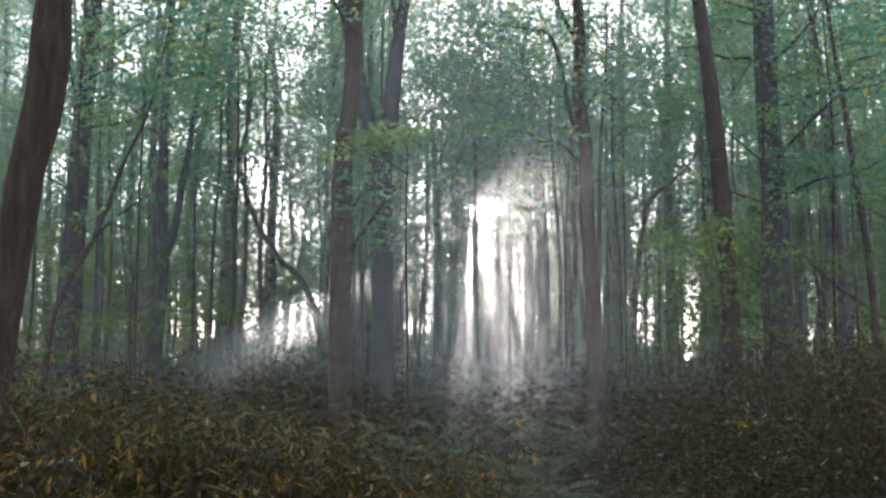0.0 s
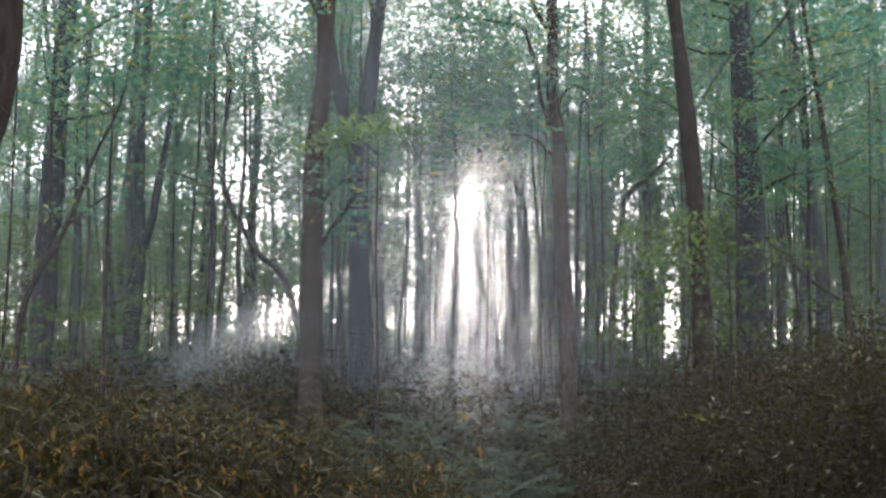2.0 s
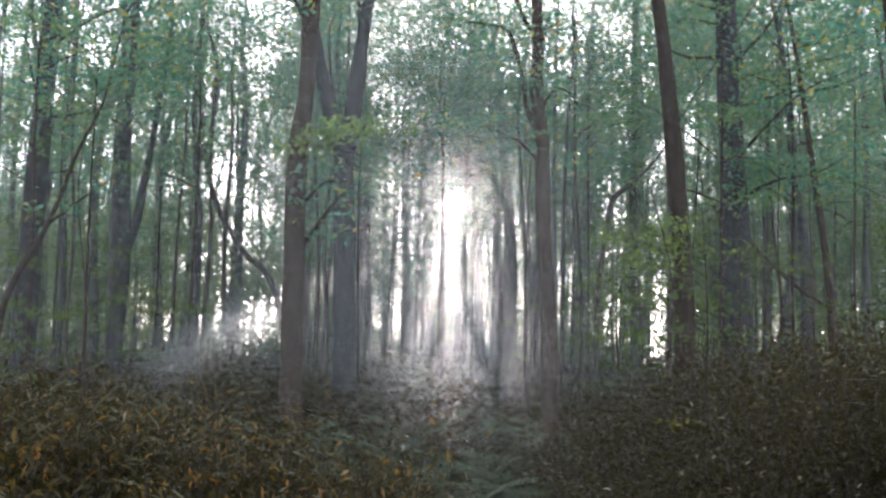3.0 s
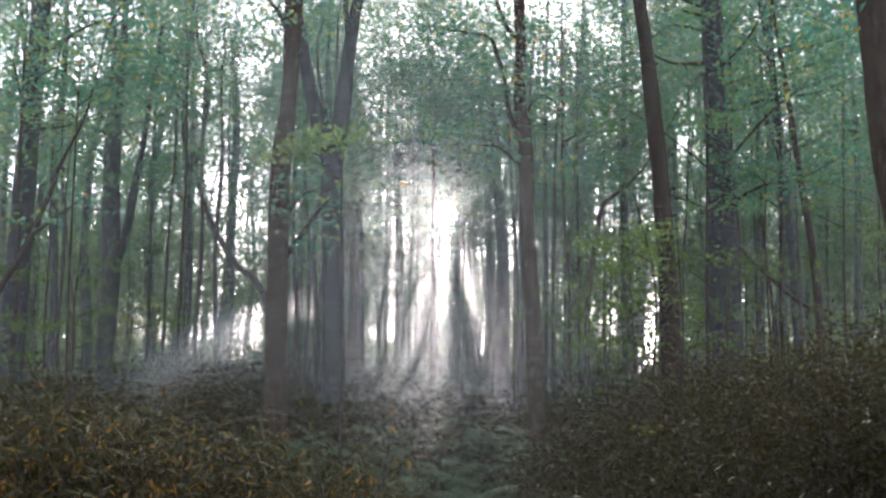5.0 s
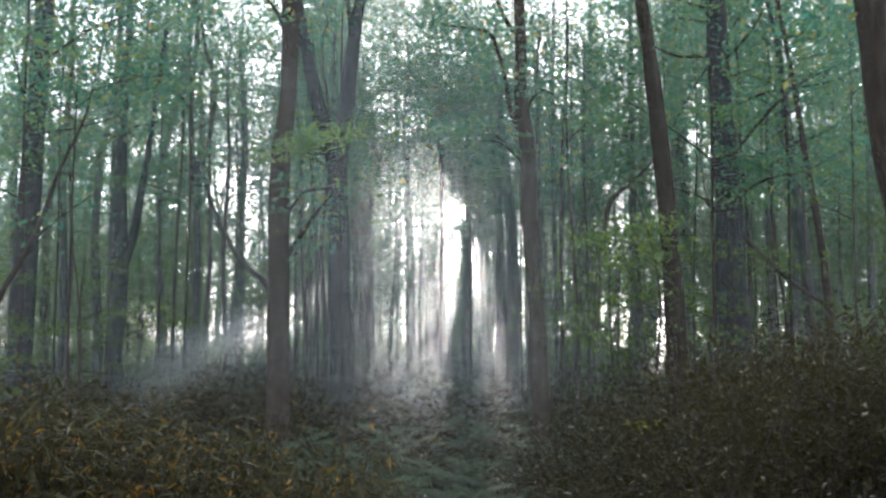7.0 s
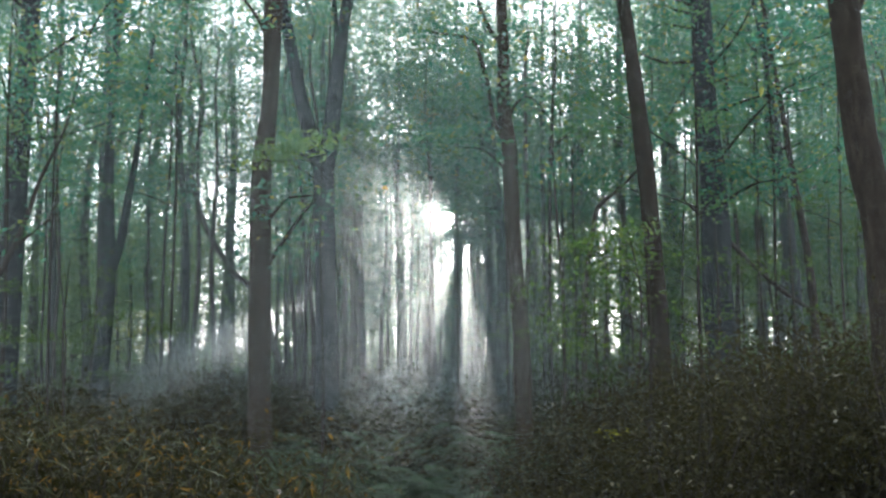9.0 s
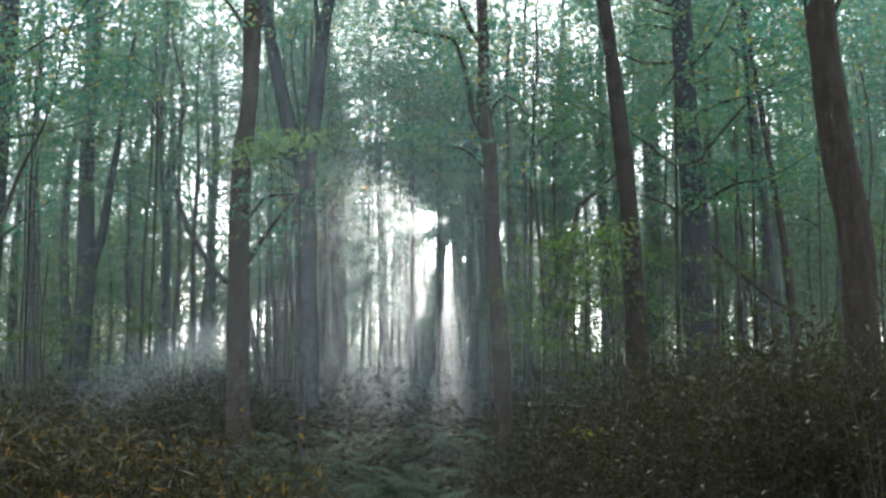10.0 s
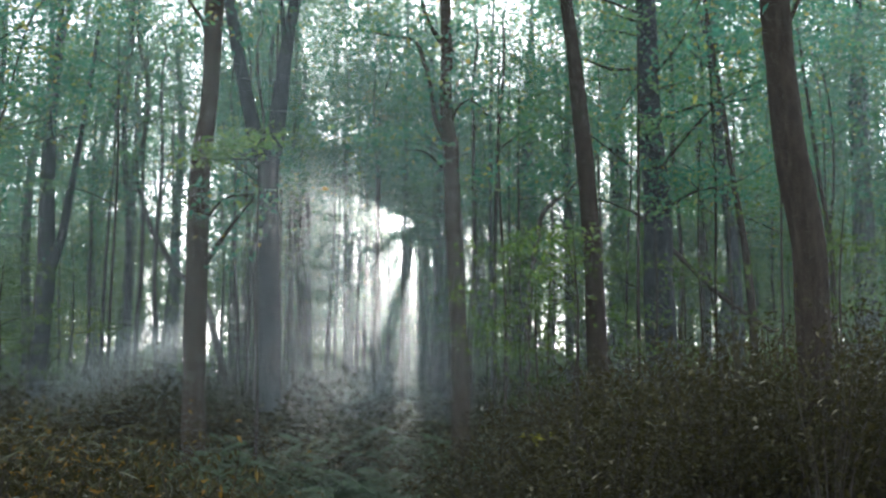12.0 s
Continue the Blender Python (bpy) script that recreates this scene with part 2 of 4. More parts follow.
def sunny_gap(p):
    """Where the leaves leave the sun's way open, and the share of leaves kept: a ragged hole before the sun, narrow gaps under it, and clumps with gaps everywhere."""
    s = p[:, 1]
    x, z = p[:, 0] - 0.36 - s * 0.0115, p[:, 2] - 1.49 - s * 0.1449
    ragged = 1 + 0.22 * np.sin(5 * np.arctan2(z, x - 0.17) + s)
    near = np.hypot((x - 0.17) / 1.35, z) < np.maximum(0.27, 0.0095 * s) * ragged
    side = ((x - 0.73) / 0.1) ** 2 + (z / 0.07) ** 2 < 1
    core = (near | side) & (s > 2) & ((s < 26) | (np.sin(37 * p[:, 0] + 23 * p[:, 2] + 11 * s) < 0.93))
    x2, z2 = p[:, 0] + 2.6 - (s - 17) * 0.0115, p[:, 2] - 1.9 - (s - 17) * 0.1449
    core |= (x2**2 + z2**2 < 0.16) & (s > 14)
    ring = (np.hypot(x - 0.17, z) < 0.014 * s) & (s > 16)
    fair = (x > -0.05 * s) & (x < 0.2 * s) & (z > -0.12 * s) & (z < 0.0) & (s > 20)
    beam = p[:, 0] - s * 0.0115
    shaft = np.zeros(len(p), bool)
    for at, half, top, foot in SHAFTS:
        shaft |= (np.abs(beam - at - 0.03 * np.sin(0.5 * s)) < half) & (z < top) & (z > foot) & (s > 16)
    lump = np.sin(1.9 * p[:, 0] + 1.1 * np.sin(1.3 * p[:, 2] + 0.7 * s)) + np.sin(2.3 * p[:, 2] + 1.3 * np.sin(1.1 * p[:, 0]) + 0.9 * s) + np.sin(2.6 * p[:, 0] - 1.7 * p[:, 2] + 1.3 * s)
    clumped = np.where(s > 15, np.clip(0.85 + 0.4 * lump, 0.1, 1), 1.0)
    return core, clumped * np.where(shaft, 0.03, np.where(ring, 0.6, np.where(fair, 0.68, 1.0)))


def beside(path):
    """Moves a slim tree sideways, out of the sun's shafts."""
    x, y, _, r = path[0]
    b = x - 0.0115 * y
    lanes = [(at, half) for at, half, _, _ in SHAFTS] + [(-2.8, 0.28)]
    spots = [b] + [at + side * (half + r + 0.03) for at, half in lanes for side in (-1, 1)]
    b = min((c for c in spots if all(abs(c - at) >= half + r for at, half in lanes)), key=lambda c: abs(c - b))
    d = b + 0.0115 * y - x
    return [(px + d, py, pz, pr) for px, py, pz, pr in path]


def spray_leaves(centres, rng, n=70, spread=0.5, thick=0.13, length=0.085, width=0.055, plain=False):
    """Leaves in flat layers round the clump centres."""
    c = np.repeat(np.asarray(centres), n, axis=0)
    m = len(c)
    r = spread * np.sqrt(rng.uniform(0, 1, m)) * np.repeat(rng.uniform(0.6, 1.4, len(centres)), n)
    a = rng.uniform(0, 2 * np.pi, m)
    p = c + np.stack([r * np.cos(a), r * np.sin(a), rng.normal(0, thick, m) - 0.12 * r**2], 1)
    core, share = sunny_gap(p)
    p = p[~core & (rng.uniform(0, 1, m) < share)]
    return blades(p, length, width, rng, plain=plain)


def crown_layout(path, rng, low, high, reach, count, thin=False):
    """Boughs from the stem and the clump centres on them."""
    rows = spline(path, 4)
    boughs, centres = [], []
    for k in range(count):
        z = low + (high - low) * rng.uniform(0, 1) ** 0.9
        stem = np.array([np.interp(z, rows[:, 2], rows[:, i]) for i in range(4)])
        yaw = rng.uniform(0, 2 * np.pi)
        ln = reach * rng.uniform(0.45, 1.1) * (1 - 0.45 * max(0, (z - low) / (high - low)) ** 2)
        rise = rng.uniform(0.0, 0.55)
        pts = []
        for s in (0, 0.35, 0.7, 1.0):
            wob = rng.normal(0, 0.1, 3) * s
            pts.append((*(stem[:3] + np.array([math.cos(yaw), math.sin(yaw), rise * (1 - 0.4 * s)]) * ln * s + wob), max(0.004, min(0.03, stem[3] * 0.3) * (1 - 0.85 * s))))
        boughs.append(tube(pts, 3 if thin else 5, 1 if thin else 3, 0.03, k))
        for s in np.arange(0.35, 1.05, 0.22):
            base = np.array([np.interp(s, (0, 0.35, 0.7, 1.0), [q[i] for q in pts]) for i in range(3)])
            centres.append(base + rng.normal(0, (0.28, 0.28, 0.1)))
    return boughs, centres


FAR_EDGE = 36.0
FAR_WOOD = {}


def keep_far(name, mat, mesh):
    """Sets a far tree's piece aside, to be joined with the rest of the far wood."""
    FAR_WOOD.setdefault((name, mat.name), [mat]).append(mesh)


def grow(name, path, bark_mat, label, group="", limbs=(), low=4.0, reach=2.2, count=16, leaves=70, leaf_mat=None, sides=12, top=None, length=0.088, seed=0, spread=0.55, far=False):
    """A tree: trunk along the points (x, y, z, r) from the ground up, limbs, boughs and a leafy crown."""
    rng = np.random.default_rng(seed)
    path = beside(path) if far else list(path)
    x0, y0, z0, r0 = path[0]
    foot = (x0 - (path[1][0] - x0) * 0.3, y0, -0.15, r0 * 1.5)
    path = [foot, (foot[0] * 0.4 + x0 * 0.6, y0, min(0.35, z0 * 0.4), r0 * 1.12), *path] if z0 > 0.5 else [foot, *path]
    xt, yt, zt, rt = path[-1]
    top = top or zt + 6
    lean = (xt - path[-3][0]) / max(0.5, zt - path[-3][2])
    if top > zt + 0.5:
        for s in (0.35, 0.7, 1.0):
            path.append((xt + lean * (top - zt) * s * 0.8 + rng.normal(0, 0.08), yt + rng.normal(0, 0.12), zt + (top - zt) * s, max(0.012, rt * (1 - 0.85 * s))))
    if far and y0 > FAR_EDGE:
        keep_far("trunks", bark_mat, tube(path, sides, 3, 0.035, seed))
        boughs, centres = crown_layout(path, rng, low, top, reach, count, far)
        keep_far("branchwork", TWIG, merged(boughs))
        keep_far("crowns", leaf_mat or LEAF_CANOPY, spray_leaves(centres, rng, leaves, spread, 0.26, length, length * 0.64, far))
        return None
    origin = Vector((x0, y0, 0))
    thing = new(name)
    thing.location = origin
    tagged(thing, label, "tree", group)
    off = np.array((x0, y0, 0, 0))
    v, f = tube(np.array(path) - off, sides, 3 if far else 5, 0.035, seed)
    part("trunk", mesh_from("trunk", v, f, bark_mat, True), thing)
    for i, pts in enumerate(limbs):
        v, f = tube(np.array(pts) - off, 8, 5, 0.04, seed + i)
        part("limb", mesh_from("limb", v, f, bark_mat, True), thing)
    if count:
        boughs, centres = crown_layout(path, rng, low, top, reach, count, far)
        if far:
            v, f = merged(boughs)
            part("branchwork", mesh_from("branchwork", v - off[:3], f, TWIG, True), thing)["kind"] = "stuff"
        else:
            for v, f in boughs:
                part("bough", mesh_from("bough", v - off[:3], f, TWIG, True), thing)
        for pts in limbs:
            for q in spline(pts, 3)[3::2]:
                centres.append(q[:3] + rng.normal(0, (0.25, 0.25, 0.1)))
        v, f = spray_leaves(centres, rng, leaves, spread, 0.26 if far else 0.13, length, length * 0.64, far)
        crown = part("crown", mesh_from("crown", v - off[:3], f, leaf_mat or LEAF_CANOPY), thing)
        crown["kind"] = "stuff"
    return thing


def stem(depth, *xzr):
    return [(x, depth, z, r) for x, z, r in xzr]


# ---- ground ----
def ground_height(x, y):
    return 0.06 * math.sin(x * 0.7 + 1.3) * math.cos(y * 0.5) + 0.03 * math.sin(x * 2.1 + y * 1.7)


def build_ground():
    bm = bmesh.new()
    xs = [-900, -400, -160, -80, *np.linspace(-40, 40, 81), 80, 160, 400, 900]
    ys = [-900, -400, -160, -60, *np.linspace(-20, 70, 91), 120, 220, 500, 1500]
    grid = [[bm.verts.new((x, y, ground_height(x, y) if -45 < x < 45 and -25 < y < 75 else 0)) for x in xs] for y in ys]
    for a, b in zip(grid, grid[1:]):
        for p, q, r, s in zip(a, a[1:], b[1:], b):
            bm.faces.new((p, q, r, s)).smooth = True
    me = bpy.data.meshes.new("ground")
    bm.to_mesh(me)
    bm.free()
    me.materials.append(LITTER)
    tagged(new("ground", me), "dark forest floor covered with humus and leaf litter", "ground", "", "structure")


build_ground()

# ---- trees with a known stem ----
NEAR = "trees near the path"
MIDDLE = "trees in the middle of the wood"
grow("tree", stem(5.8, (-2.2, 1.49, .104), (-2.16, 1.87, .1), (-2.1, 2.33, .099), (-2.07, 2.54, .099), (-2.01, 2.85, .101), (-1.98, 3.16, .103), (-1.97, 3.47, .101)), BARK_BROWN,
     "dark brown trunk leaning over the bamboo grass", NEAR, top=13, low=6.5, reach=2.5, count=14, leaves=60, sides=16, seed=1)
grow("tree", stem(8, (4.1, 1.03, .131), (4.08, 1.82, .123), (4.05, 2.63, .119), (3.98, 3.04, .117), (3.93, 3.46, .115), (3.9, 3.88, .108), (3.88, 4.31, .106)), BARK_BROWN,
     "rough dark brown trunk rising from dark shrubs", NEAR, limbs=[stem(8, (3.9, 3.95, .03), (3.96, 4.09, .02), (4.06, 4.31, .016), (4.2, 4.7, .01))], top=14, low=6.0, reach=2.5, count=14, leaves=60, sides=16, seed=2)
grow("tree", stem(12.5, (-1.07, .33, .141), (-1.09, 1.06, .134), (-1.1, 1.67, .128), (-1.11, 2.6, .121), (-1.11, 3.54, .115), (-1.09, 4.06, .115), (-1.04, 4.51, .098), (-1.0, 5.83, .105)), BARK_BROWN,
     "straight brown trunk with a thin forked side branch", NEAR,
     limbs=[stem(12.5, (-1.06, 2.75, .03), (-.89, 3.01, .026), (-.74, 3.23, .022), (-.5, 3.55, .014)), stem(12.5, (-1.05, 3.25, .02), (-.81, 3.54, .016), (-.5, 3.58, .009)),
            stem(12.5, (-1.02, 5.3, .03), (-1.15, 5.6, .022), (-1.4, 5.95, .014))], top=16, low=6.6, reach=2.6, count=10, leaves=60, sides=16, seed=3)
grow("tree", stem(18.4, (-.98, .41, .207), (-1.0, 1.31, .198), (-1.01, 2.22, .193), (-1.04, 3.14, .184), (-1.07, 4.08, .174), (-1.09, 5.15, .165)), BARK_SLATE,
     "stout grey trunk forking into two tall limbs", MIDDLE,
     limbs=[stem(18.4, (-1.09, 4.95, .14), (-1.28, 5.5, .128), (-1.44, 6.07, .118), (-1.7, 7.34, .105), (-1.81, 7.92, .1), (-2.1, 10, .06), (-2.2, 13, .02)),
            stem(18.4, (-1.07, 4.95, .14), (-1.0, 5.41, .15), (-.94, 5.99, .138), (-.88, 6.66, .125), (-.78, 7.45, .108), (-.7, 7.94, .1), (-.4, 10, .06), (-.2, 13, .02)),
            stem(18.4, (-.85, 7.0, .052), (-.9, 7.55, .047), (-.94, 7.94, .042), (-.95, 9.5, .02))], top=5.3, low=4.8, reach=1.9, count=3, leaves=40, sides=16, seed=4)
grow("tree", stem(13, (1.85, .42, .113), (1.84, 1.37, .103), (1.82, 2.01, .1), (1.78, 2.67, .093), (1.74, 3.33, .09), (1.71, 4.27, .086), (1.66, 4.67, .08), (1.66, 5.36, .073), (1.64, 6.05, .066)), BARK_BROWN,
     "slim grey-brown trunk with upswept side branches", NEAR,
     limbs=[stem(13, (1.71, 4.2, .035), (1.53, 4.6, .028), (1.48, 4.94, .027), (1.39, 5.29, .026), (1.29, 5.53, .022), (1.05, 5.59, .016), (.7, 5.64, .008)),
            stem(13, (1.66, 5.45, .035), (1.52, 5.63, .028), (1.42, 5.84, .026), (1.3, 6.3, .018)),
            stem(13, (1.7, 4.45, .02), (1.8, 4.74, .016), (1.92, 4.83, .013), (2.03, 4.78, .012), (2.2, 4.55, .007)),
            stem(13, (1.72, 3.9, .023), (1.57, 4.06, .016), (1.4, 4.2, .012), (1.15, 4.22, .006))], top=12, low=5.4, reach=2.0, count=9, leaves=60, seed=5)
grow("tree", stem(13.1, (3.44, .73, .134), (3.44, 1.5, .127), (3.42, 2.36, .121), (3.39, 3.02, .114), (3.36, 3.56, .107), (3.29, 4.38, .101), (3.24, 4.93, .097), (3.19, 5.41, .087), (3.1, 6.12, .08)), BARK_BROWN,
     "gently curved brown trunk with leaves around it", NEAR, top=14, low=4.6, reach=2.2, count=18, leaves=70, seed=6)
grow("tree", stem(16.5, (5.04, 1.19, .245), (4.99, 2.02, .232), (4.95, 2.86, .228), (4.96, 3.7, .219), (4.93, 4.56, .19), (4.88, 5.43, .169), (4.84, 7.19, .152)), BARK_SLATE,
     "thick grey trunk half hidden by sprays of leaves", MIDDLE, top=17, low=3.9, reach=2.6, count=24, leaves=80, seed=7)
grow("tree", stem(18.2, (-6.21, 1.78, .209), (-6.19, 2.9, .195), (-6.14, 4.8, .177), (-6.1, 5.76, .168), (-6.02, 7.72, .158)), BARK_SLATE,
     "tall grey trunk veiled by haze and leaves", MIDDLE, top=16, low=4.6, reach=2.6, count=24, leaves=80, seed=8)
grow("tree", stem(13, (-4.59, 1.7, 0.038), (-4.54, 2.09, 0.038), (-4.39, 2.5, 0.038), (-4.2, 2.83, 0.035), (-3.96, 3.38, 0.030), (-3.81, 3.85, 0.025), (-3.51, 4.54, 0.015)), TWIG,
     "thin bowed young tree leaning among larger trunks", MIDDLE, limbs=[stem(13, (-4.1, 3.05, .02), (-3.8, 3.3, .015), (-3.4, 3.6, .008))], top=6.2, low=4.6, reach=1.2, count=8, leaves=50, leaf_mat=LEAF_CANOPY, sides=8, seed=9)
grow("tree", stem(21, (-5.55, 1.52, .172), (-5.52, 2.05, .161), (-5.45, 3.13, .14), (-5.45, 3.89, .129), (-5.49, 4.76, .118), (-5.49, 6.43, .086), (-5.43, 8.69, .064)), BARK_SLATE,
     "grey tree parting low into two slim stems", MIDDLE, limbs=[stem(21, (-5.42, 3.5, .1), (-5.22, 4.22, .086), (-5.11, 4.99, .075), (-5.02, 5.54, .064), (-4.91, 6.43, .054), (-4.7, 8.2, .035))], top=12, low=5.6, reach=2.0, count=16, leaves=70, seed=10)
grow("tree", stem(24, (-2.61, 1.68, 0.089), (-2.81, 2.4, 0.079), (-2.98, 3.02, 0.075), (-3.24, 3.51, 0.066), (-3.62, 3.81, 0.066), (-3.94, 4.25, 0.062), (-4.26, 4.8, 0.058), (-4.5, 5.49, 0.053), (-4.61, 6.0, 0.049), (-4.5, 6.63, 0.049), (-4.4, 7.78, 0.049), (-4.7, 9.07, 0.031)), TWIG,
     "slender dark tree with a twisted S-shaped stem", MIDDLE, top=11, low=7.5, reach=1.8, count=10, leaves=70, sides=8, seed=11)
SLIM = "slim trunks behind the clearing"
for k, (label, b, pts) in enumerate((
        ("slim upright grey trunk", BARK_SLATE, stem(28, (-4.61, 2.26, .172), (-4.56, 3.69, .158), (-4.56, 4.85, .129), (-4.54, 8.84, .079))),
        ("slim upright grey trunk", BARK_SLATE, stem(28, (-5.79, 2.25, .172), (-5.69, 3.98, .143), (-5.68, 5.87, .115), (-5.59, 8.08, .086))),
        ("slim leaning grey trunk", BARK_SLATE, stem(24, (-1.52, 2.17, .11), (-1.61, 4.01, .098), (-1.67, 5.89, .086), (-1.76, 7.79, .061))),
        ("grey double trunk in haze", BARK_SLATE, stem(26.6, (12.43, 2.64, .231), (12.41, 5.39, .204), (12.4, 6.8, .19), (12.45, 9.65, .15))),
        ("slim grey trunk beside a stouter one", BARK_SLATE, stem(26, (11.9, 3.95, .093), (11.96, 6.67, .08), (11.95, 8.76, .066))),
        ("thin crooked dark stem", TWIG, stem(18, (8.18, 3.0, .046), (8.17, 3.83, .041), (8.05, 4.58, .037), (7.91, 5.82, .032))),
        ("slightly leaning grey trunk", BARK_SLATE, stem(20.4, (7.33, 2.55, .115), (7.29, 3.69, .104), (7.13, 5.28, .094), (6.89, 7.87, .052))),
        ("thin leaning dark stem", TWIG, stem(16, (6.19, 2.56, .061), (6.13, 3.3, .057), (5.97, 4.46, .049), (5.87, 5.3, .041))),
        ("blue-grey trunk in the mist", BARK_SLATE, stem(29.6, (7.04, 2.73, .212), (7.03, 5.0, .182), (7.01, 7.32, .167), (6.94, 9.68, .121))),
        ("blue-grey trunk in the mist", BARK_SLATE, stem(28.3, (4.13, 2.09, .232), (4.15, 3.23, .217), (4.23, 4.83, .203), (4.3, 6.59, .188), (4.38, 9.28, .13))),
        ("dark stem bending to one side", TWIG, stem(20, (3.42, 2.91, .056), (3.48, 3.52, .051), (3.59, 4.14, .051), (3.7, 4.61, .046), (3.86, 4.77, .041), (4.1, 4.95, .03))),
        ("slim upright grey trunk", BARK_SLATE, stem(29, (-1.31, 1.5, .163), (-1.35, 3.38, .148), (-1.41, 5.6, .134), (-1.48, 7.86, .104))),
        ("slim upright grey trunk", BARK_SLATE, stem(29.3, (2.07, 1.51, .15), (2.1, 2.69, .135), (2.09, 4.92, .12), (1.91, 7.97, .09))),
        ("slim upright grey trunk", BARK_SLATE, stem(30.6, (-.32, 2.73, .141), (-.34, 4.51, .125), (-.39, 5.84, .11), (-.49, 7.43, .078))),
        ("thin dark stem curving against the light", TWIG, stem(32, (1.13, 1.83, .106), (1.17, 3.12, .098), (1.24, 4.42, .082), (1.42, 5.73, .065), (1.66, 6.56, .049))),
        ("thin straight dark pole against the light", TWIG, stem(24, (.61, 1.46, .074), (.6, 2.67, .061), (.61, 3.6, .05), (.6, 4.6, .03), (.58, 5.9, .024), (.49, 7.68, .018))),
        ("slim upright grey trunk", BARK_SLATE, stem(27, (2.3, 1.6, .18), (2.3, 2.84, .166), (2.28, 4.78, .152), (2.14, 6.46, .124), (1.93, 8.6, .097))),
        ("slim upright grey trunk", BARK_SLATE, stem(30, (3.19, 3.14, .107), (3.17, 5.46, .092), (3.13, 7.81, .077))))):
    grow("tree", pts, b, label, SLIM, low=4.8, reach=1.9, count=13, leaves=70, sides=9, length=0.1, top=max(pts[-1][2] + 2.5, 10), seed=40 + k)

# fallen branch caught between the trunks
v, f = tube(stem(17.8, (7.1, 2.35, .03), (6.64, 2.66, .034), (6.37, 2.84, .037), (5.91, 3.25, .041), (5.46, 3.71, .041), (5.09, 4.08, .037), (4.73, 4.4, .018)), 8, 5, .05, 3)
tagged(new("fallen_branch", mesh_from("fallen_branch", v, f, TWIG, True)), "dark bare branch fallen slantwise against a thick trunk", "branch")

# ---- the wood beyond: six forms of tree, each set many times ----
FORMS = []
for k in range(6):
    rng = np.random.default_rng(100 + k)
    r = 0.05 + 0.025 * k
    pts = [(0, 0, 0.3, r)] + [(rng.normal(0, 0.05 + 0.02 * z), rng.normal(0, 0.1), z, r * (1 - z / 17)) for z in (2.2, 4.5, 7, 9.5)]
    FORMS.append(pts)


def wood(k, x, y, seed):
    pts = [(px + x, py + y, pz, pr) for px, py, pz, pr in FORMS[k]]
    grow("tree", pts, BARK_GREY if k % 3 else TWIG, "slim woodland tree with a hazy green crown", "trees of the wood beyond",
         low=3.4 + 0.5 * (seed % 4), reach=2.2, count=24, leaves=66, sides=7, length=0.125, far=True, top=15 + k * 0.8, seed=seed, spread=0.6)


rng = np.random.default_rng(5)
placed = []
tries = 0
while len(placed) < 74 and tries < 5000:
    tries += 1
    y = rng.uniform(27, 47)
    x = rng.uniform(-0.47 * y - 1, 0.53 * y + 2)
    if abs(x - 0.36 - y * 0.0097) < 0.6 or -0.12 * y < x - 0.7 < -0.03 * y or 0.03 * y < x - 0.7 < 0.08 * y:
        continue
    if any((x - a) ** 2 + (y - b) ** 2 < 1.7 for a, b in placed):
        continue
    placed.append((x, y))
placed += [(-4.7, 23.5), (-8.6, 24.5), (-11, 27)]
for i in range(6):
    y = rng.uniform(22, 44)
    placed.append((rng.uniform(2.2 + 0.05 * y, 0.52 * y), y))
for i, (x, y) in enumerate(placed):
    wood(i % 6, x, y, 200 + i)

# tall stems whose crowns close the roof over the lane
for i, (x, y) in enumerate(((1.35, 27), (-2.9, 34), (2.6, 31), (.2, 40), (-3.4, 30), (3.1, 24.5), (1.7, 36), (-1.5, 26.5), (-2.3, 31), (-1.2, 36))):
    pts = [(x + 0.05 * math.sin(z), y, z, .08 * (1 - z / 16)) for z in (.3, 3, 6, 9)]
    grow("tree", pts, BARK_GREY, "tall slim tree with a high green crown", "trees of the wood beyond", low=6.8, reach=2.3, count=26, leaves=58, sides=7, length=.125, top=17, seed=700 + i, far=True)

# high crowns and low young trees on either side
rng = np.random.default_rng(77)
for i in range(15):
    y = 23 + 1.9 * (i % 10)
    x = (0.2 + 0.3 * ((i * 7) % 10) / 10) * y if i < 10 else (-0.24 - 0.045 * (i - 10)) * (y + 3)
    pts = [(x + 0.06 * math.sin(z + i), y, z, .12 * (1 - z / 17)) for z in (.3, 3, 6, 9)]
    grow("tree", pts, BARK_GREY, "tall slim tree with a high green crown", "trees of the wood beyond", low=6.6, reach=2.4, count=24, leaves=56, sides=7, length=.125, top=16, seed=760 + i, far=True)
for i in range(8):
    y = rng.uniform(25, 37)
    x = rng.uniform(0.26, 0.48) * y
    pts = [(x + rng.normal(0, 0.05), y, z, 0.03 * (1 - z / 8)) for z in (0.3, 1.5, 3.0, 4.5)]
    grow("tree", pts, TWIG, "low young tree with thin layers of green leaves", "low young trees", count=13, low=1.7, reach=1.5, leaves=50, leaf_mat=LEAF_SPRAY, sides=6, top=6.5, length=0.1, spread=0.85, seed=780 + i, far=True)

for i in range(9):
    y = 27 + 2.1 * i
    x = 0.7 - (0.035 + 0.085 * ((i * 5) % 9) / 9) * y
    pts = [(x + 0.05 * math.sin(z + i), y, z, .05 * (1 - z / 16)) for z in (.3, 3, 6, 9)]
    grow("tree", pts, TWIG, "slim young tree with a tall loose crown", "young trees before the sun", low=2.8, reach=1.6, count=26, leaves=44, sides=6, length=.11, top=14.5, seed=745 + i, far=True, spread=.6)

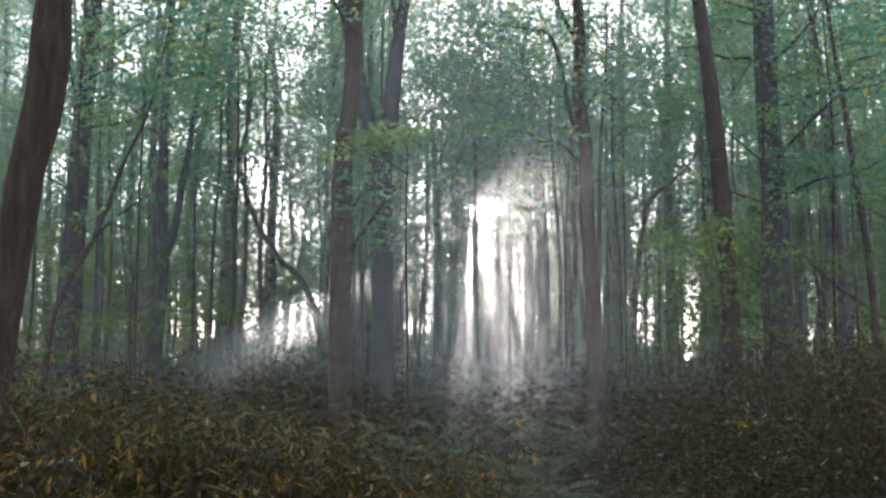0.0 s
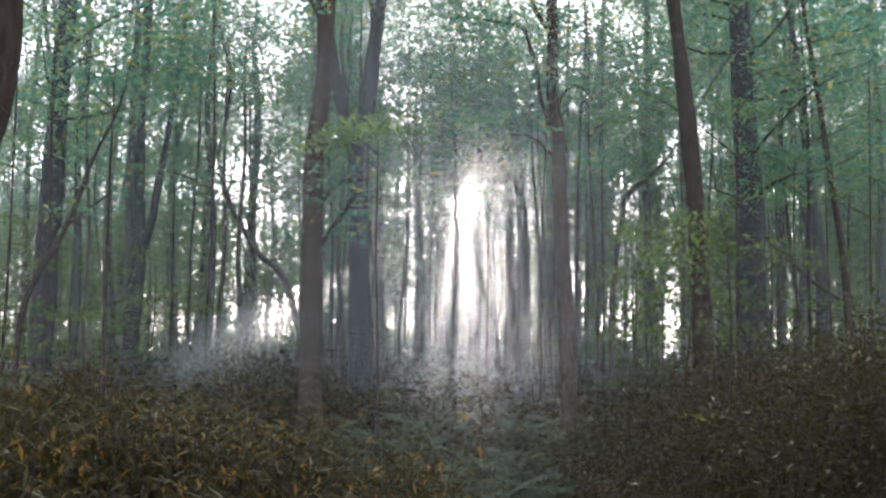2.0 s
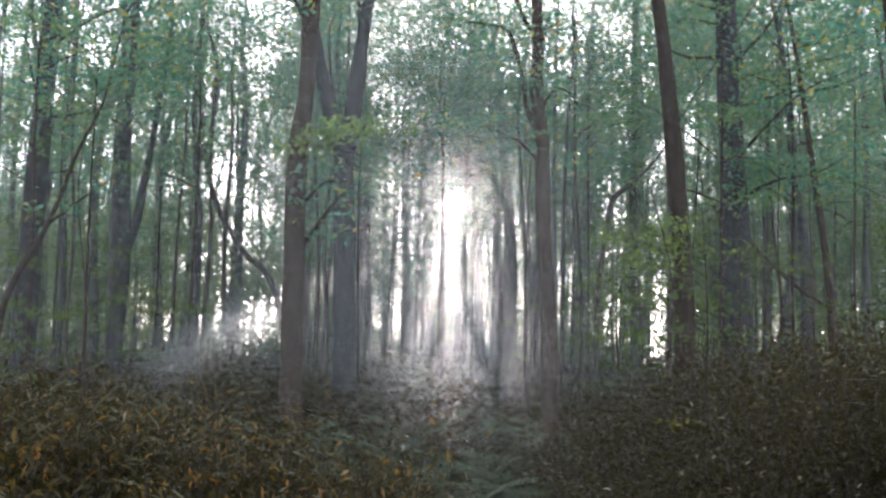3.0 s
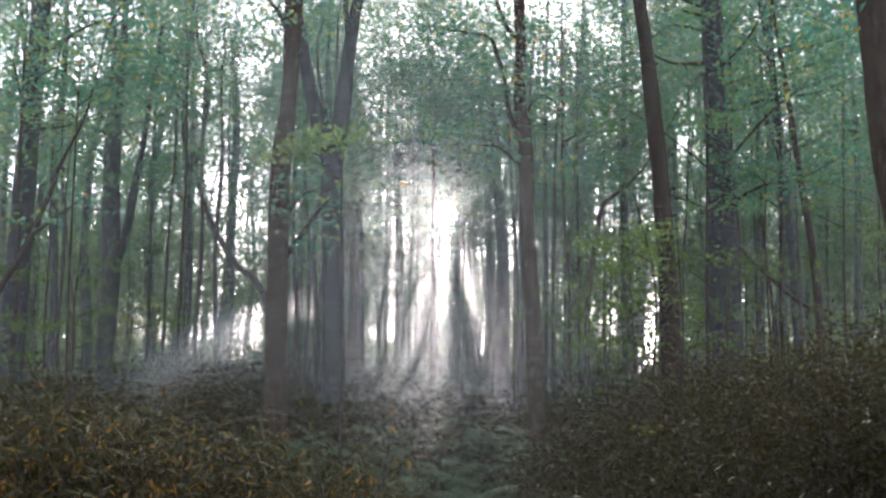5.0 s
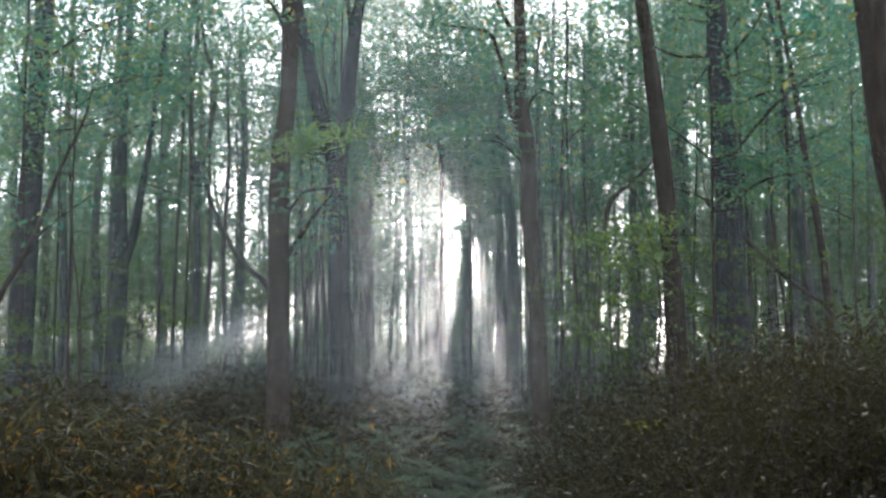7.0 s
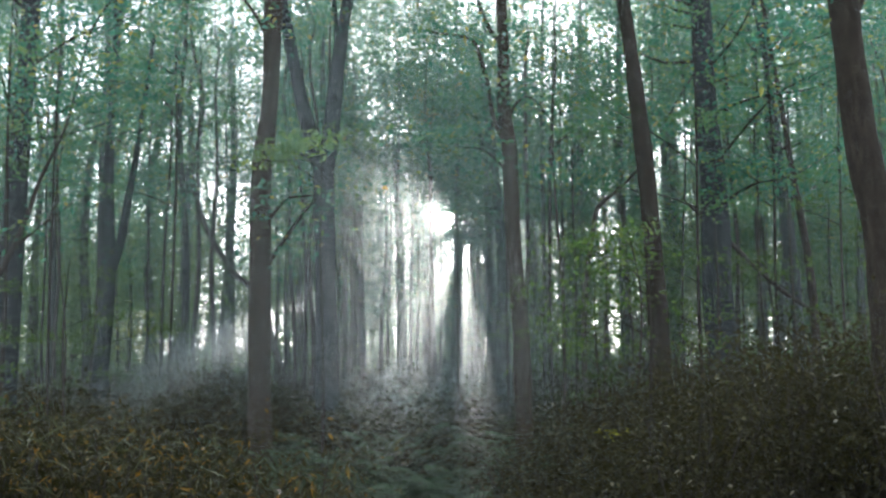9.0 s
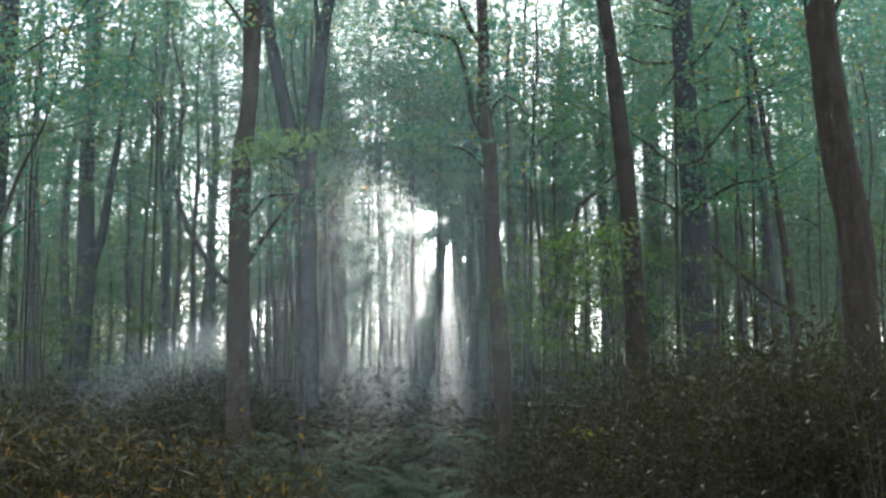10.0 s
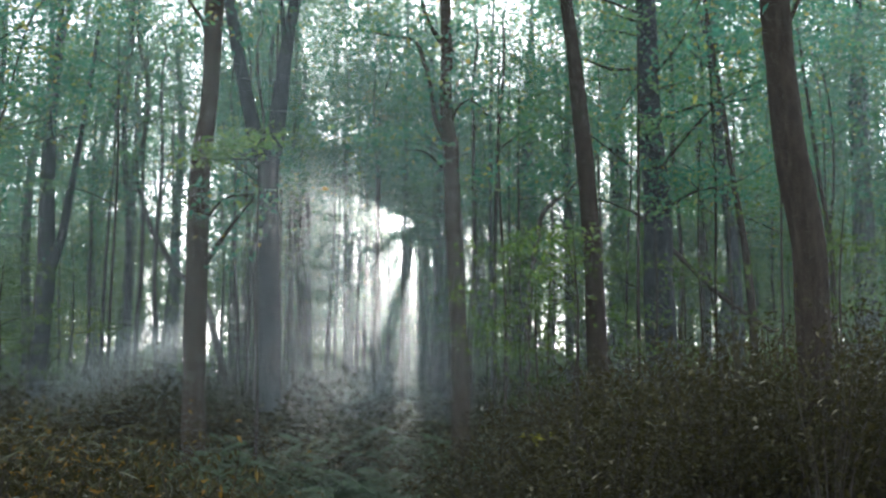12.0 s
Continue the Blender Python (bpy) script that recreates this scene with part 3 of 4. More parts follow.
# young trees that stand before the low sun
for i in range(11):
    x, y = 0.35 + 0.75 * math.sin(i * 2.4) + 0.012 * 34, 25 + 2.0 * i
    pts = [(x + 0.04 * math.sin(z + i), y, z, .06 * (1 - z / 12)) for z in (.3, 2, 4, 6, 8)]
    grow("tree", pts, TWIG, "slim young tree against the low sun", "young trees before the sun", low=2.2, reach=1.5, count=18, leaves=46, sides=6, length=.1, top=10, seed=730 + i, far=True, spread=.5)

# the wood goes on beside and behind the path: unseen trees, added to block skylight
rng = np.random.default_rng(17)
placed = []
while len(placed) < 24:
    x, y = rng.uniform(-16, 17), rng.uniform(-18, 9)
    if abs(x - 0.7) < 0.5 * max(y, 0) + 3.0 or any((x - a) ** 2 + (y - b) ** 2 < 5 for a, b in placed):
        continue
    placed.append((x, y))
for i, (x, y) in enumerate(placed):
    wood(i % 6, x, y, 300 + i)

# thin poles at the far edge of the wood
rng = np.random.default_rng(9)
for i in range(120):
    y = rng.uniform(28, 52)
    x = rng.uniform(-0.45 * y, 0.5 * y) if i % 3 else rng.uniform(-5, 6.5)
    pts = [(x + rng.normal(0, 0.04) + z * rng.normal(0, 0.02), y, z, (0.035 + 0.05 * rng.uniform()) * (1 - z / 12)) for z in (0.3, 2, 4, 6.5)]
    grow("tree", pts, TWIG if i % 2 else BARK_GREY, "thin pole-like young tree at the edge of the wood", "young trees at the edge of the wood", count=7, low=2.6 if i % 3 == 0 else 4.0, reach=1.0, leaves=60, sides=6, top=9, length=0.12, seed=400 + i, far=True)


# low young trees that fill the space between the trunks
rng = np.random.default_rng(13)
for i in range(92):
    y = rng.uniform(26, 45)
    x = rng.uniform(-0.44 * y, 0.5 * y)
    if abs(x - 0.6) < 2.2 and y < 38:
        y += 14
    pts = [(x + rng.normal(0, 0.05), y, z, 0.03 * (1 - z / 8)) for z in (0.3, 1.5, 3.0, 4.5)]
    grow("tree", pts, TWIG, "low young tree with thin layers of green leaves", "low young trees", count=13, low=1.6, reach=1.5, leaves=60, leaf_mat=LEAF_SPRAY, sides=6, top=5.5, length=0.1, spread=0.85, seed=600 + i, far=True)


for i in range(12):
    x, y = -3.2 + 7.0 * (i + .5) / 12, 40 + 9 * ((i * 5) % 12) / 12
    pts = [(x + rng.normal(0, 0.05), y, z, 0.045 * (1 - z / 8)) for z in (0.3, 1.5, 3.0, 4.5)]
    grow("tree", pts, TWIG, "low young tree with thin layers of green leaves", "low young trees", count=12, low=1.4, reach=1.1, leaves=40, sides=6, top=5.6, length=0.12, seed=800 + i, far=True)


for i in range(12):
    y = rng.uniform(27, 41)
    x = rng.uniform(-0.44, -0.14) * y if i < 8 else 0.5 + rng.uniform(0.15, 0.26) * y
    pts = [(x + rng.normal(0, 0.05), y, z, 0.04 * (1 - z / 8)) for z in (0.3, 1.5, 3.0, 4.5)]
    grow("tree", pts, TWIG, "low young tree with thin layers of green leaves", "low young trees", count=14, low=1.3, reach=1.3, leaves=46, leaf_mat=LEAF_SPRAY, sides=6, top=5.0, length=0.12, seed=850 + i, far=True)

# bare slim stems against the light
for i in range(34):
    y = rng.uniform(28, 50)
    x = 0.6 + rng.uniform(-0.15, 0.15) * y
    if abs(x - 0.55 - y * 0.0115) < 0.35:
        x += 0.7
    bend = rng.normal(0, 0.035)
    r0 = rng.uniform(0.03, 0.075)
    pts = [(x + bend * z + rng.normal(0, 0.06), y, z, r0 * (1 - z / 15)) for z in (0.3, 2, 4.5, 7, 9)]
    grow("tree", pts, TWIG, "slim bare stem with a small crown", "young trees at the edge of the wood", count=6, low=6.5, reach=1.2, leaves=40, sides=6, top=11, length=0.12, seed=900 + i, far=True)


for i in range(5):
    y = rng.uniform(28, 43)
    x = rng.uniform(0.27, 0.46) * y
    pts = [(x + rng.normal(0, 0.05), y, z, 0.04 * (1 - z / 9)) for z in (0.3, 1.5, 3.5, 5.5)]
    grow("tree", pts, TWIG, "low young tree with thin layers of green leaves", "low young trees", count=14, low=1.8, reach=1.4, leaves=46, sides=6, top=7.0, length=0.12, seed=950 + i, far=True)

# a loose fringe of leaves along the far edge
for i in range(46):
    y = rng.uniform(37, 50)
    x = 0.8 + rng.uniform(-0.44, 0.46) * y
    pts = [(x + rng.normal(0, 0.05), y, z, 0.035 * (1 - z / 9)) for z in (0.3, 1.5, 3.5, 5.5)]
    grow("tree", pts, TWIG, "low young tree with thin layers of green leaves", "low young trees", count=15, low=1.6, reach=1.8, leaves=56, leaf_mat=LEAF_SPRAY, sides=6, top=7.0, length=0.1, seed=1200 + i, far=True, spread=.9)

# thin dark stems that stand in rows behind the large trunks
for i in range(96):
    y = rng.uniform(21, 38)
    x = 0.5 + (rng.uniform(0.08, 0.47) if i < 50 else rng.uniform(-0.45, -0.06)) * y
    bend = rng.normal(0, 0.03)
    r0 = rng.uniform(0.03, 0.065)
    pts = [(x + bend * z + rng.normal(0, 0.05), y, z, r0 * (1 - z / 15)) for z in (0.3, 2, 4, 6, 8)]
    grow("tree", pts, TWIG, "thin dark stem with a small high crown", "thin stems between the trunks", count=6, low=5.0, reach=1.1, leaves=36, sides=6, top=9.5, length=0.11, seed=1000 + i, far=True)

# the trees of the far edge, too many and too dim to tell apart
far_wood = tagged(new("far_wood"), "dim slender trees crowded along the far edge of the wood", "trees", "", "stuff")
for (name, _), (mat, *meshes) in FAR_WOOD.items():
    v, f = merged(meshes)
    part(name, mesh_from(name, v, f, mat, name != "crowns"), far_wood)["kind"] = "stuff"


# ---- understorey sprays: young trees with flat layers of leaves ----
def sapling(x, y, h, spots, label, leaf_mat, n=90, spread=0.5, seed=0, length=0.075, r=0.015):
    """A thin young tree whose leaf layers hang at the given spots."""
    rng = np.random.default_rng(seed)
    thing = new("sapling")
    thing.location = (x, y, 0)
    tagged(thing, label, "sapling", "saplings")
    path = [(0, 0, -0.05, r * 1.3), (rng.normal(0, .04), 0, h * .35, r), (rng.normal(0, .06), 0, h * .7, r * .8), (rng.normal(0, .05), 0, h, r * .3)]
    v, f = tube(path, 7, 5, .04, seed)
    part("stem", mesh_from("stem", v, f, TWIG, True), thing)
    rows = spline(path, 4)
    tw = []
    cs = []
    for sx, sy, sz in spots:
        e = np.array((sx - x, sy - y, sz))
        z = max(0.3, min(h, sz - 0.25 * np.hypot(e[0], e[1]) - 0.1))
        b = np.array([np.interp(z, rows[:, 2], rows[:, i]) for i in range(3)])
        tw.append(tube([(*b, r * .5), (*(b * .5 + e * .5 + (0, 0, .06)), r * .35), (*e, r * .2)], 5, 3, .03, seed))
        cs.append(e)
    for v, f in tw:
        part("twig", mesh_from("twig", v, f, TWIG, True), thing)
    cs = [c + np.array((x, y, 0)) for c in cs]
    v, f = spray_leaves(cs, rng, n, spread, .06, length, length * .6)
    ob = part("foliage", mesh_from("foliage", v - np.array((x, y, 0)), f, leaf_mat), thing)
    ob["kind"] = "stuff"
    return thing


sapling(2.28, 7.5, 2.6, [(1.98, 7.5, 2.2), (1.75, 7.4, 2.36), (1.6, 7.6, 2.1), (2.1, 7.3, 2.42), (2.35, 7.5, 2.3), (1.85, 7.6, 1.95), (2.15, 7.6, 2.05), (1.7, 7.5, 1.78), (2.0, 7.3, 1.75)],
        "thin sapling with layers of green leaves above the shrubs", LEAF_YOUNG, 115, .25, 1, .042, .008)
sapling(1.2, 20, 4.7, [(1.12, 20, 4.45), (1.04, 20, 4.3), (1.15, 20.2, 4.62), (1.08, 20.1, 4.12), (1.35, 20, 4.75)], "thin young tree with leaf layers against the light", LEAF_CANOPY, 80, .2, 10)
sapling(-.5, 36, 8.6, [(-.4, 36, 7.2), (-.1, 37, 6.9), (-.7, 35.5, 7.6), (0, 38, 7.5), (-.3, 36, 6.4), (-.9, 37, 6.9), (-.2, 36.5, 8.0), (-1.1, 36, 6.2)], "slim tree with a high green leaf crown", LEAF_CANOPY, 130, .5, 9, .12, .04)
sapling(-.3, 11.6, 4.1, [(-.74, 11.5, 3.9), (-.45, 11.4, 3.98), (-.95, 11.6, 3.82), (-.2, 11.6, 4.05)], "young tree with yellow-green leaf sprays", LEAF_SPRAY, 130, .38, 2)
sapling(-4.9, 17, 6, [(-4.34, 17, 5.7), (-4.9, 16.8, 5.8), (-3.7, 17, 5.75), (-5.3, 17.2, 5.5)], "young tree with broad flat leaf layers", LEAF_CANOPY, 260, .7, 3)
sapling(1.9, 17, 5.6, [(1.26, 17, 5.33), (1.6, 17, 5.4), (.85, 17.1, 5.3)], "young tree with flat dark green leaf layers", LEAF_CANOPY, 200, .5, 4)
sapling(5.4, 15.6, 5, [(4.99, 15.5, 4.45), (5.5, 15.5, 4.5), (4.5, 15.4, 4.6), (5.9, 15.5, 4.3), (4.2, 15.4, 4.9)], "young tree with drooping green leaf sprays", LEAF_CANOPY, 200, .6, 5)
sapling(2.9, 11.8, 3.5, [(2.68, 12, 3.05), (3.0, 11.9, 3.1), (2.4, 12, 2.95), (2.8, 11.9, 2.7)], "young tree with yellow-green leaf sprays", LEAF_SPRAY, 90, .3, 6)
sapling(.6, 25, 8.5, [(.44, 25, 7.54), (.32, 25, 7.1), (.5, 25, 8.0), (.7, 25.2, 7.7)], "slim young tree with leaves turning orange", LEAF_ORANGE, 70, .35, 7)
sapling(-3.2, 12, 5, [(-2.93, 12, 4.55), (-3.4, 12, 4.65), (-3.8, 12, 4.5)], "young tree with broad flat leaf layers", LEAF_CANOPY, 130, .42, 8)

sapling(-6.5, 26, 3.9, [(-6.3, 26, 2.7), (-6.8, 26, 2.9), (-6.0, 26.2, 2.4), (-6.6, 25.8, 3.4), (-6.1, 26, 3.1), (-7.0, 26.1, 2.4)], "young tree with sunlight put into its yellow-green leaf colour", LEAF_YELLOW_GREEN, 70, .38, 11, .09, .02)

# shady young trees between the near trunks
rng = np.random.default_rng(55)
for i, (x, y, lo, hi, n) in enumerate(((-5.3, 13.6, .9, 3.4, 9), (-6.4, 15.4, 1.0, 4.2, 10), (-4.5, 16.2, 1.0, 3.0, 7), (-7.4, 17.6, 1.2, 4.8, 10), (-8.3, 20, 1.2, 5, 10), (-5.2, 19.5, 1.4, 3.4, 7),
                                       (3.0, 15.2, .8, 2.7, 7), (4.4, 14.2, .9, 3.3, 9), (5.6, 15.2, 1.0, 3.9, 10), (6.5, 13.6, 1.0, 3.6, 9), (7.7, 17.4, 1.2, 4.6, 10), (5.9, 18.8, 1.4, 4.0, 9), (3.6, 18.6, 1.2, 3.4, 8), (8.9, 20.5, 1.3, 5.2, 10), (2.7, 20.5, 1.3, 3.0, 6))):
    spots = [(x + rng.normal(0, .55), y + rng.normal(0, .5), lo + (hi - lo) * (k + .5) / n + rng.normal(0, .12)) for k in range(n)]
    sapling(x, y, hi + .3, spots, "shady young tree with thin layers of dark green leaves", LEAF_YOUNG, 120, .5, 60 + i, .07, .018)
for i, (x, y, lo, hi, n) in enumerate(((-5.2, 15.5, 4.2, 6.6, 6), (-3.4, 17.6, 4.6, 7.0, 6), (-7.0, 18.5, 4.4, 7.6, 7), (4.3, 14.6, 3.8, 5.8, 6), (5.9, 16.6, 4.2, 6.8, 7), (2.7, 17.2, 4.4, 6.6, 5), (7.6, 18.6, 4.2, 7.0, 7), (3.3, 20.5, 4.6, 7.4, 6))):
    spots = [(x + rng.normal(0, .75), y + rng.normal(0, .6), lo + (hi - lo) * (k + .5) / n + rng.normal(0, .12)) for k in range(n)]
    sapling(x, y, hi + .4, spots, "young tree with broad flat leaf layers", LEAF_GREEN, 150, .62, 80 + i, .08, .025)


# ---- undergrowth ----
def shrub_form(name, h, w, n, leaf_mat, length, width, label, category, seed, stems=9, flat=0.35, droop=0.35, plain=False):
    """One bushy plant: stems fanning from the foot, leaves thick towards the top."""
    rng = np.random.default_rng(seed)
    thing = new(name)
    tagged(thing, label, category)
    tubes, at = [], []
    for s in range(stems):
        a, lean = rng.uniform(0, 6.28), rng.uniform(0.1, 0.5) * w
        e = np.array((math.cos(a) * lean, math.sin(a) * lean, h * rng.uniform(0.7, 1.05)))
        m = e * np.array((0.35, 0.35, 0.55))
        tubes.append(tube([(0, 0, -0.03, .008), (*m, .006), (*e, .003)], 3, 1, .02, s))
        k = n // stems
        u = rng.uniform(0.25, 1.0, k) ** 0.6
        p = 2 * (u * (1 - u))[:, None] * m + (u**2)[:, None] * e
        at.append(p + rng.normal(0, (0.16 * w, 0.16 * w, 0.06), (k, 3)) * (0.4 + u[:, None]))
    v, f = merged(tubes)
    part("stalk", mesh_from("stalk", v, f, TWIG, True), thing)["kind"] = "stuff"
    at = np.vstack(at)
    at[:, 2] = np.maximum(at[:, 2], 0.03)
    v, f = blades(at, length, width, rng, flat, droop, plain)
    ob = part("foliage", mesh_from("foliage", v, f, leaf_mat), thing)
    ob["kind"] = "stuff"
    return thing


def fern_form(seed, label):
    """A fern: arching fronds with paired leaflets."""
    rng = np.random.default_rng(seed)
    thing = new("fern")
    tagged(thing, label, "fern")
    vs = []
    for k in range(11):
        a = k * 0.57 + rng.uniform(-.2, .2)
        ln = rng.uniform(.6, 1.0)
        rise = rng.uniform(.9, 1.25)
        d, s = np.array((math.cos(a), math.sin(a), 0)), np.array((-math.sin(a), math.cos(a), 0))
        for u in np.linspace(0.12, 1, 22):
            p = d * ln * u * .8 + np.array((0, 0, ln * (rise * u - 0.62 * u * u)))
            wl = 0.2 * math.sin(math.pi * min(1, 0.15 + 0.85 * u)) * ln + 0.01
            for sg in (-1, 1):
                tip = p + s * sg * wl + d * wl * .35 - np.array((0, 0, .03))
                vs.append([p - d * .012, p + d * .016, tip + d * .003, tip - d * .01])
    v = np.array(vs).reshape(-1, 3)
    ob = part("fronds", mesh_from("fronds", v, np.arange(len(v)).reshape(-1, 4), LEAF_FERN), thing)
    ob["kind"] = "stuff"
    return thing


def scatter(forms, spots, group, rng, low=0.85, high=1.2):
    """Sets copies of the forms at (x, y, height over the form's own)."""
    for i, (x, y, s) in enumerate(spots):
        form = forms[i % len(forms)]
        m = pose(x, y, ground_height(x, y) - 0.02, 0, 0, rng.uniform(0, 360))
        form.scale = (rng.uniform(low, high), rng.uniform(low, high), s)
        if i < len(forms):
            form.matrix_basis = m @ Matrix.Diagonal((*form.scale, 1))
        else:
            copy_thing(form, m)
        form["group"] = group


def fill(count, x0, x1, y0, y1, height, gap, rng, keep=lambda x, y: True):
    spots = []
    for _ in range(count * 30):
        if len(spots) >= count:
            break
        x, y = rng.uniform(x0, x1), rng.uniform(y0, y1)
        if keep(x, y) and all((x - a) ** 2 + (y - b) ** 2 > gap * gap for a, b, _ in spots):
            spots.append((x, y, height(x, y) * rng.uniform(0.86, 1.08)))
    return spots


rng = np.random.default_rng(21)
bamboo = [shrub_form("bamboo_grass", 1.0, .7, 1050, LEAF_BAMBOO, .062, .02, "bamboo grass with yellowing and orange-brown leaves", "bamboo grass", 60 + k, 12, .3, .45) for k in range(5)]
edge_left = lambda x, y: float(np.interp(x, (-4, -2.4, -1.1, -.35, .2, .5), (1.5, 1.42, 1.3, 1.1, .85, .6)))
for k, form in enumerate(bamboo):
    r2 = np.random.default_rng(160 + k)
    at = np.stack([r2.normal(0, .28, 46), r2.normal(0, .28, 46), r2.uniform(.55, 1.03, 46)], 1)
    v, f = blades(at, .15, .012, r2, .3, -.15)
    part("grass_blades", mesh_from("grass_blades", v, f, GRASS), form, "pale arching grass blades")["kind"] = "stuff"
scatter(bamboo, fill(75, -4.2, .35, 4.6, 8.2, edge_left, .38, rng), "bamboo grass thicket", rng)

shrubs = [shrub_form("shrub", 1.0, .9, 1300, LEAF_SHRUB, .047, .021, "dark evergreen shrub with small glossy leaves and painted pale glints", "shrub", 70 + k, 12, .62, .05) for k in range(5)]
edge_right = lambda x, y: float(np.interp(x, (1.3, 1.8, 2.2, 2.75, 3.5, 5), (.8, 1.0, 1.27, 1.52, 1.78, 1.9)))
mound = [(-1.7, 14.6, 1.75), (-2.1, 15, 2.0), (-2.4, 14.7, 1.8), (-2.0, 15.6, 2.0), (-2.8, 15.1, 1.6), (-3.2, 15, 1.35), (-3.6, 15.3, 1.1), (-1.5, 15.3, 1.65), (-1.25, 14.9, 1.5), (-2.6, 14.3, 1.5), (-2.25, 14.2, 1.6), (-1.9, 14.1, 1.45), (-1.5, 14.2, 1.3), (-3.0, 14.4, 1.2), (-2.5, 15.6, 1.85)]
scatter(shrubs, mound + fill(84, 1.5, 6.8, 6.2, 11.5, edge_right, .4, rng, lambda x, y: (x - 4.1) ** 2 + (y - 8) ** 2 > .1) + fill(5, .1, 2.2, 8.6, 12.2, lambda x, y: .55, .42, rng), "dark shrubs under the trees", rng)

brush = [shrub_form("bush", 1.0, 1.2, 650, LEAF_SHRUB, .12, .06, "dark leafy bush in the shade of the wood", "bush", 80 + k, 12, plain=True) for k in range(5)]
height_far = lambda x, y: float(np.interp(y, (9, 14, 22, 34, 50), (.55, .85, 1.45, 2.2, 3.3))) * (1.35 if -4.5 < x < -2 and 12 < y < 17 else 1.0)
far_spots = fill(18, -12, -4.5, 19, 29, height_far, .9, rng) + fill(24, 2.5, 13, 18, 27, height_far, .8, rng) + fill(60, -7, 9, 12, 19, height_far, .9, rng, lambda x, y: abs(x) < .5 * y + 1)
far_spots += fill(90, -16, 19, 18, 34, height_far, 1.2, rng, lambda x, y: abs(x) < .52 * y + 1)
scatter(brush, far_spots, "bushes of the undergrowth", rng, 1.0, 1.5)

# bushes at the far edge of the wood, too many to tell apart
u = rng.uniform(0, 1, (300, 2))
y = 34 + 26 * u[:, 0]
c = np.stack([.8 + (2 * u[:, 1] - 1) * (.5 * y + 1), y, np.zeros(300)], 1)
h = np.interp(y, (34, 48, 60), (2.0, 2.7, 3.3)) * rng.uniform(.7, 1.2, 300)
c, h = np.repeat(c, 230, axis=0), np.repeat(h, 230)
p = c + np.stack([rng.normal(0, .75, len(c)), rng.normal(0, .75, len(c)), h * rng.uniform(0, 1, len(c)) ** .7], 1)
v, f = blades(p, .24, .13, rng, plain=True)
tagged(new("far_bushes", mesh_from("far_bushes", v, f, LEAF_FAR)), "dense green bushes along the far edge of the wood", "bushes", "", "stuff")

ferns = [fern_form(90 + k, "green fern with arching fronds") for k in range(4)]
scatter(ferns, fill(190, -2.4, 3.2, 8.0, 14.5, lambda x, y: float(np.interp(y, (8, 11, 14.5), (1.0, 1.25, 1.5))), .32, rng), "ferns on the forest floor", rng, 0.85, 1.25)

# a few yellow leaves on the shrubs
v, f = blades(np.array((1.99, 7.0, 1.17)) + rng.normal(0, (.05, .04, .02), (14, 3)), .06, .02, rng, .5, 0)
tagged(new("yellow_sprig", mesh_from("yellow_sprig", v, f, LEAF_YELLOW)), "bright yellow sprig of leaves on a dark shrub", "sprig", "", "stuff")


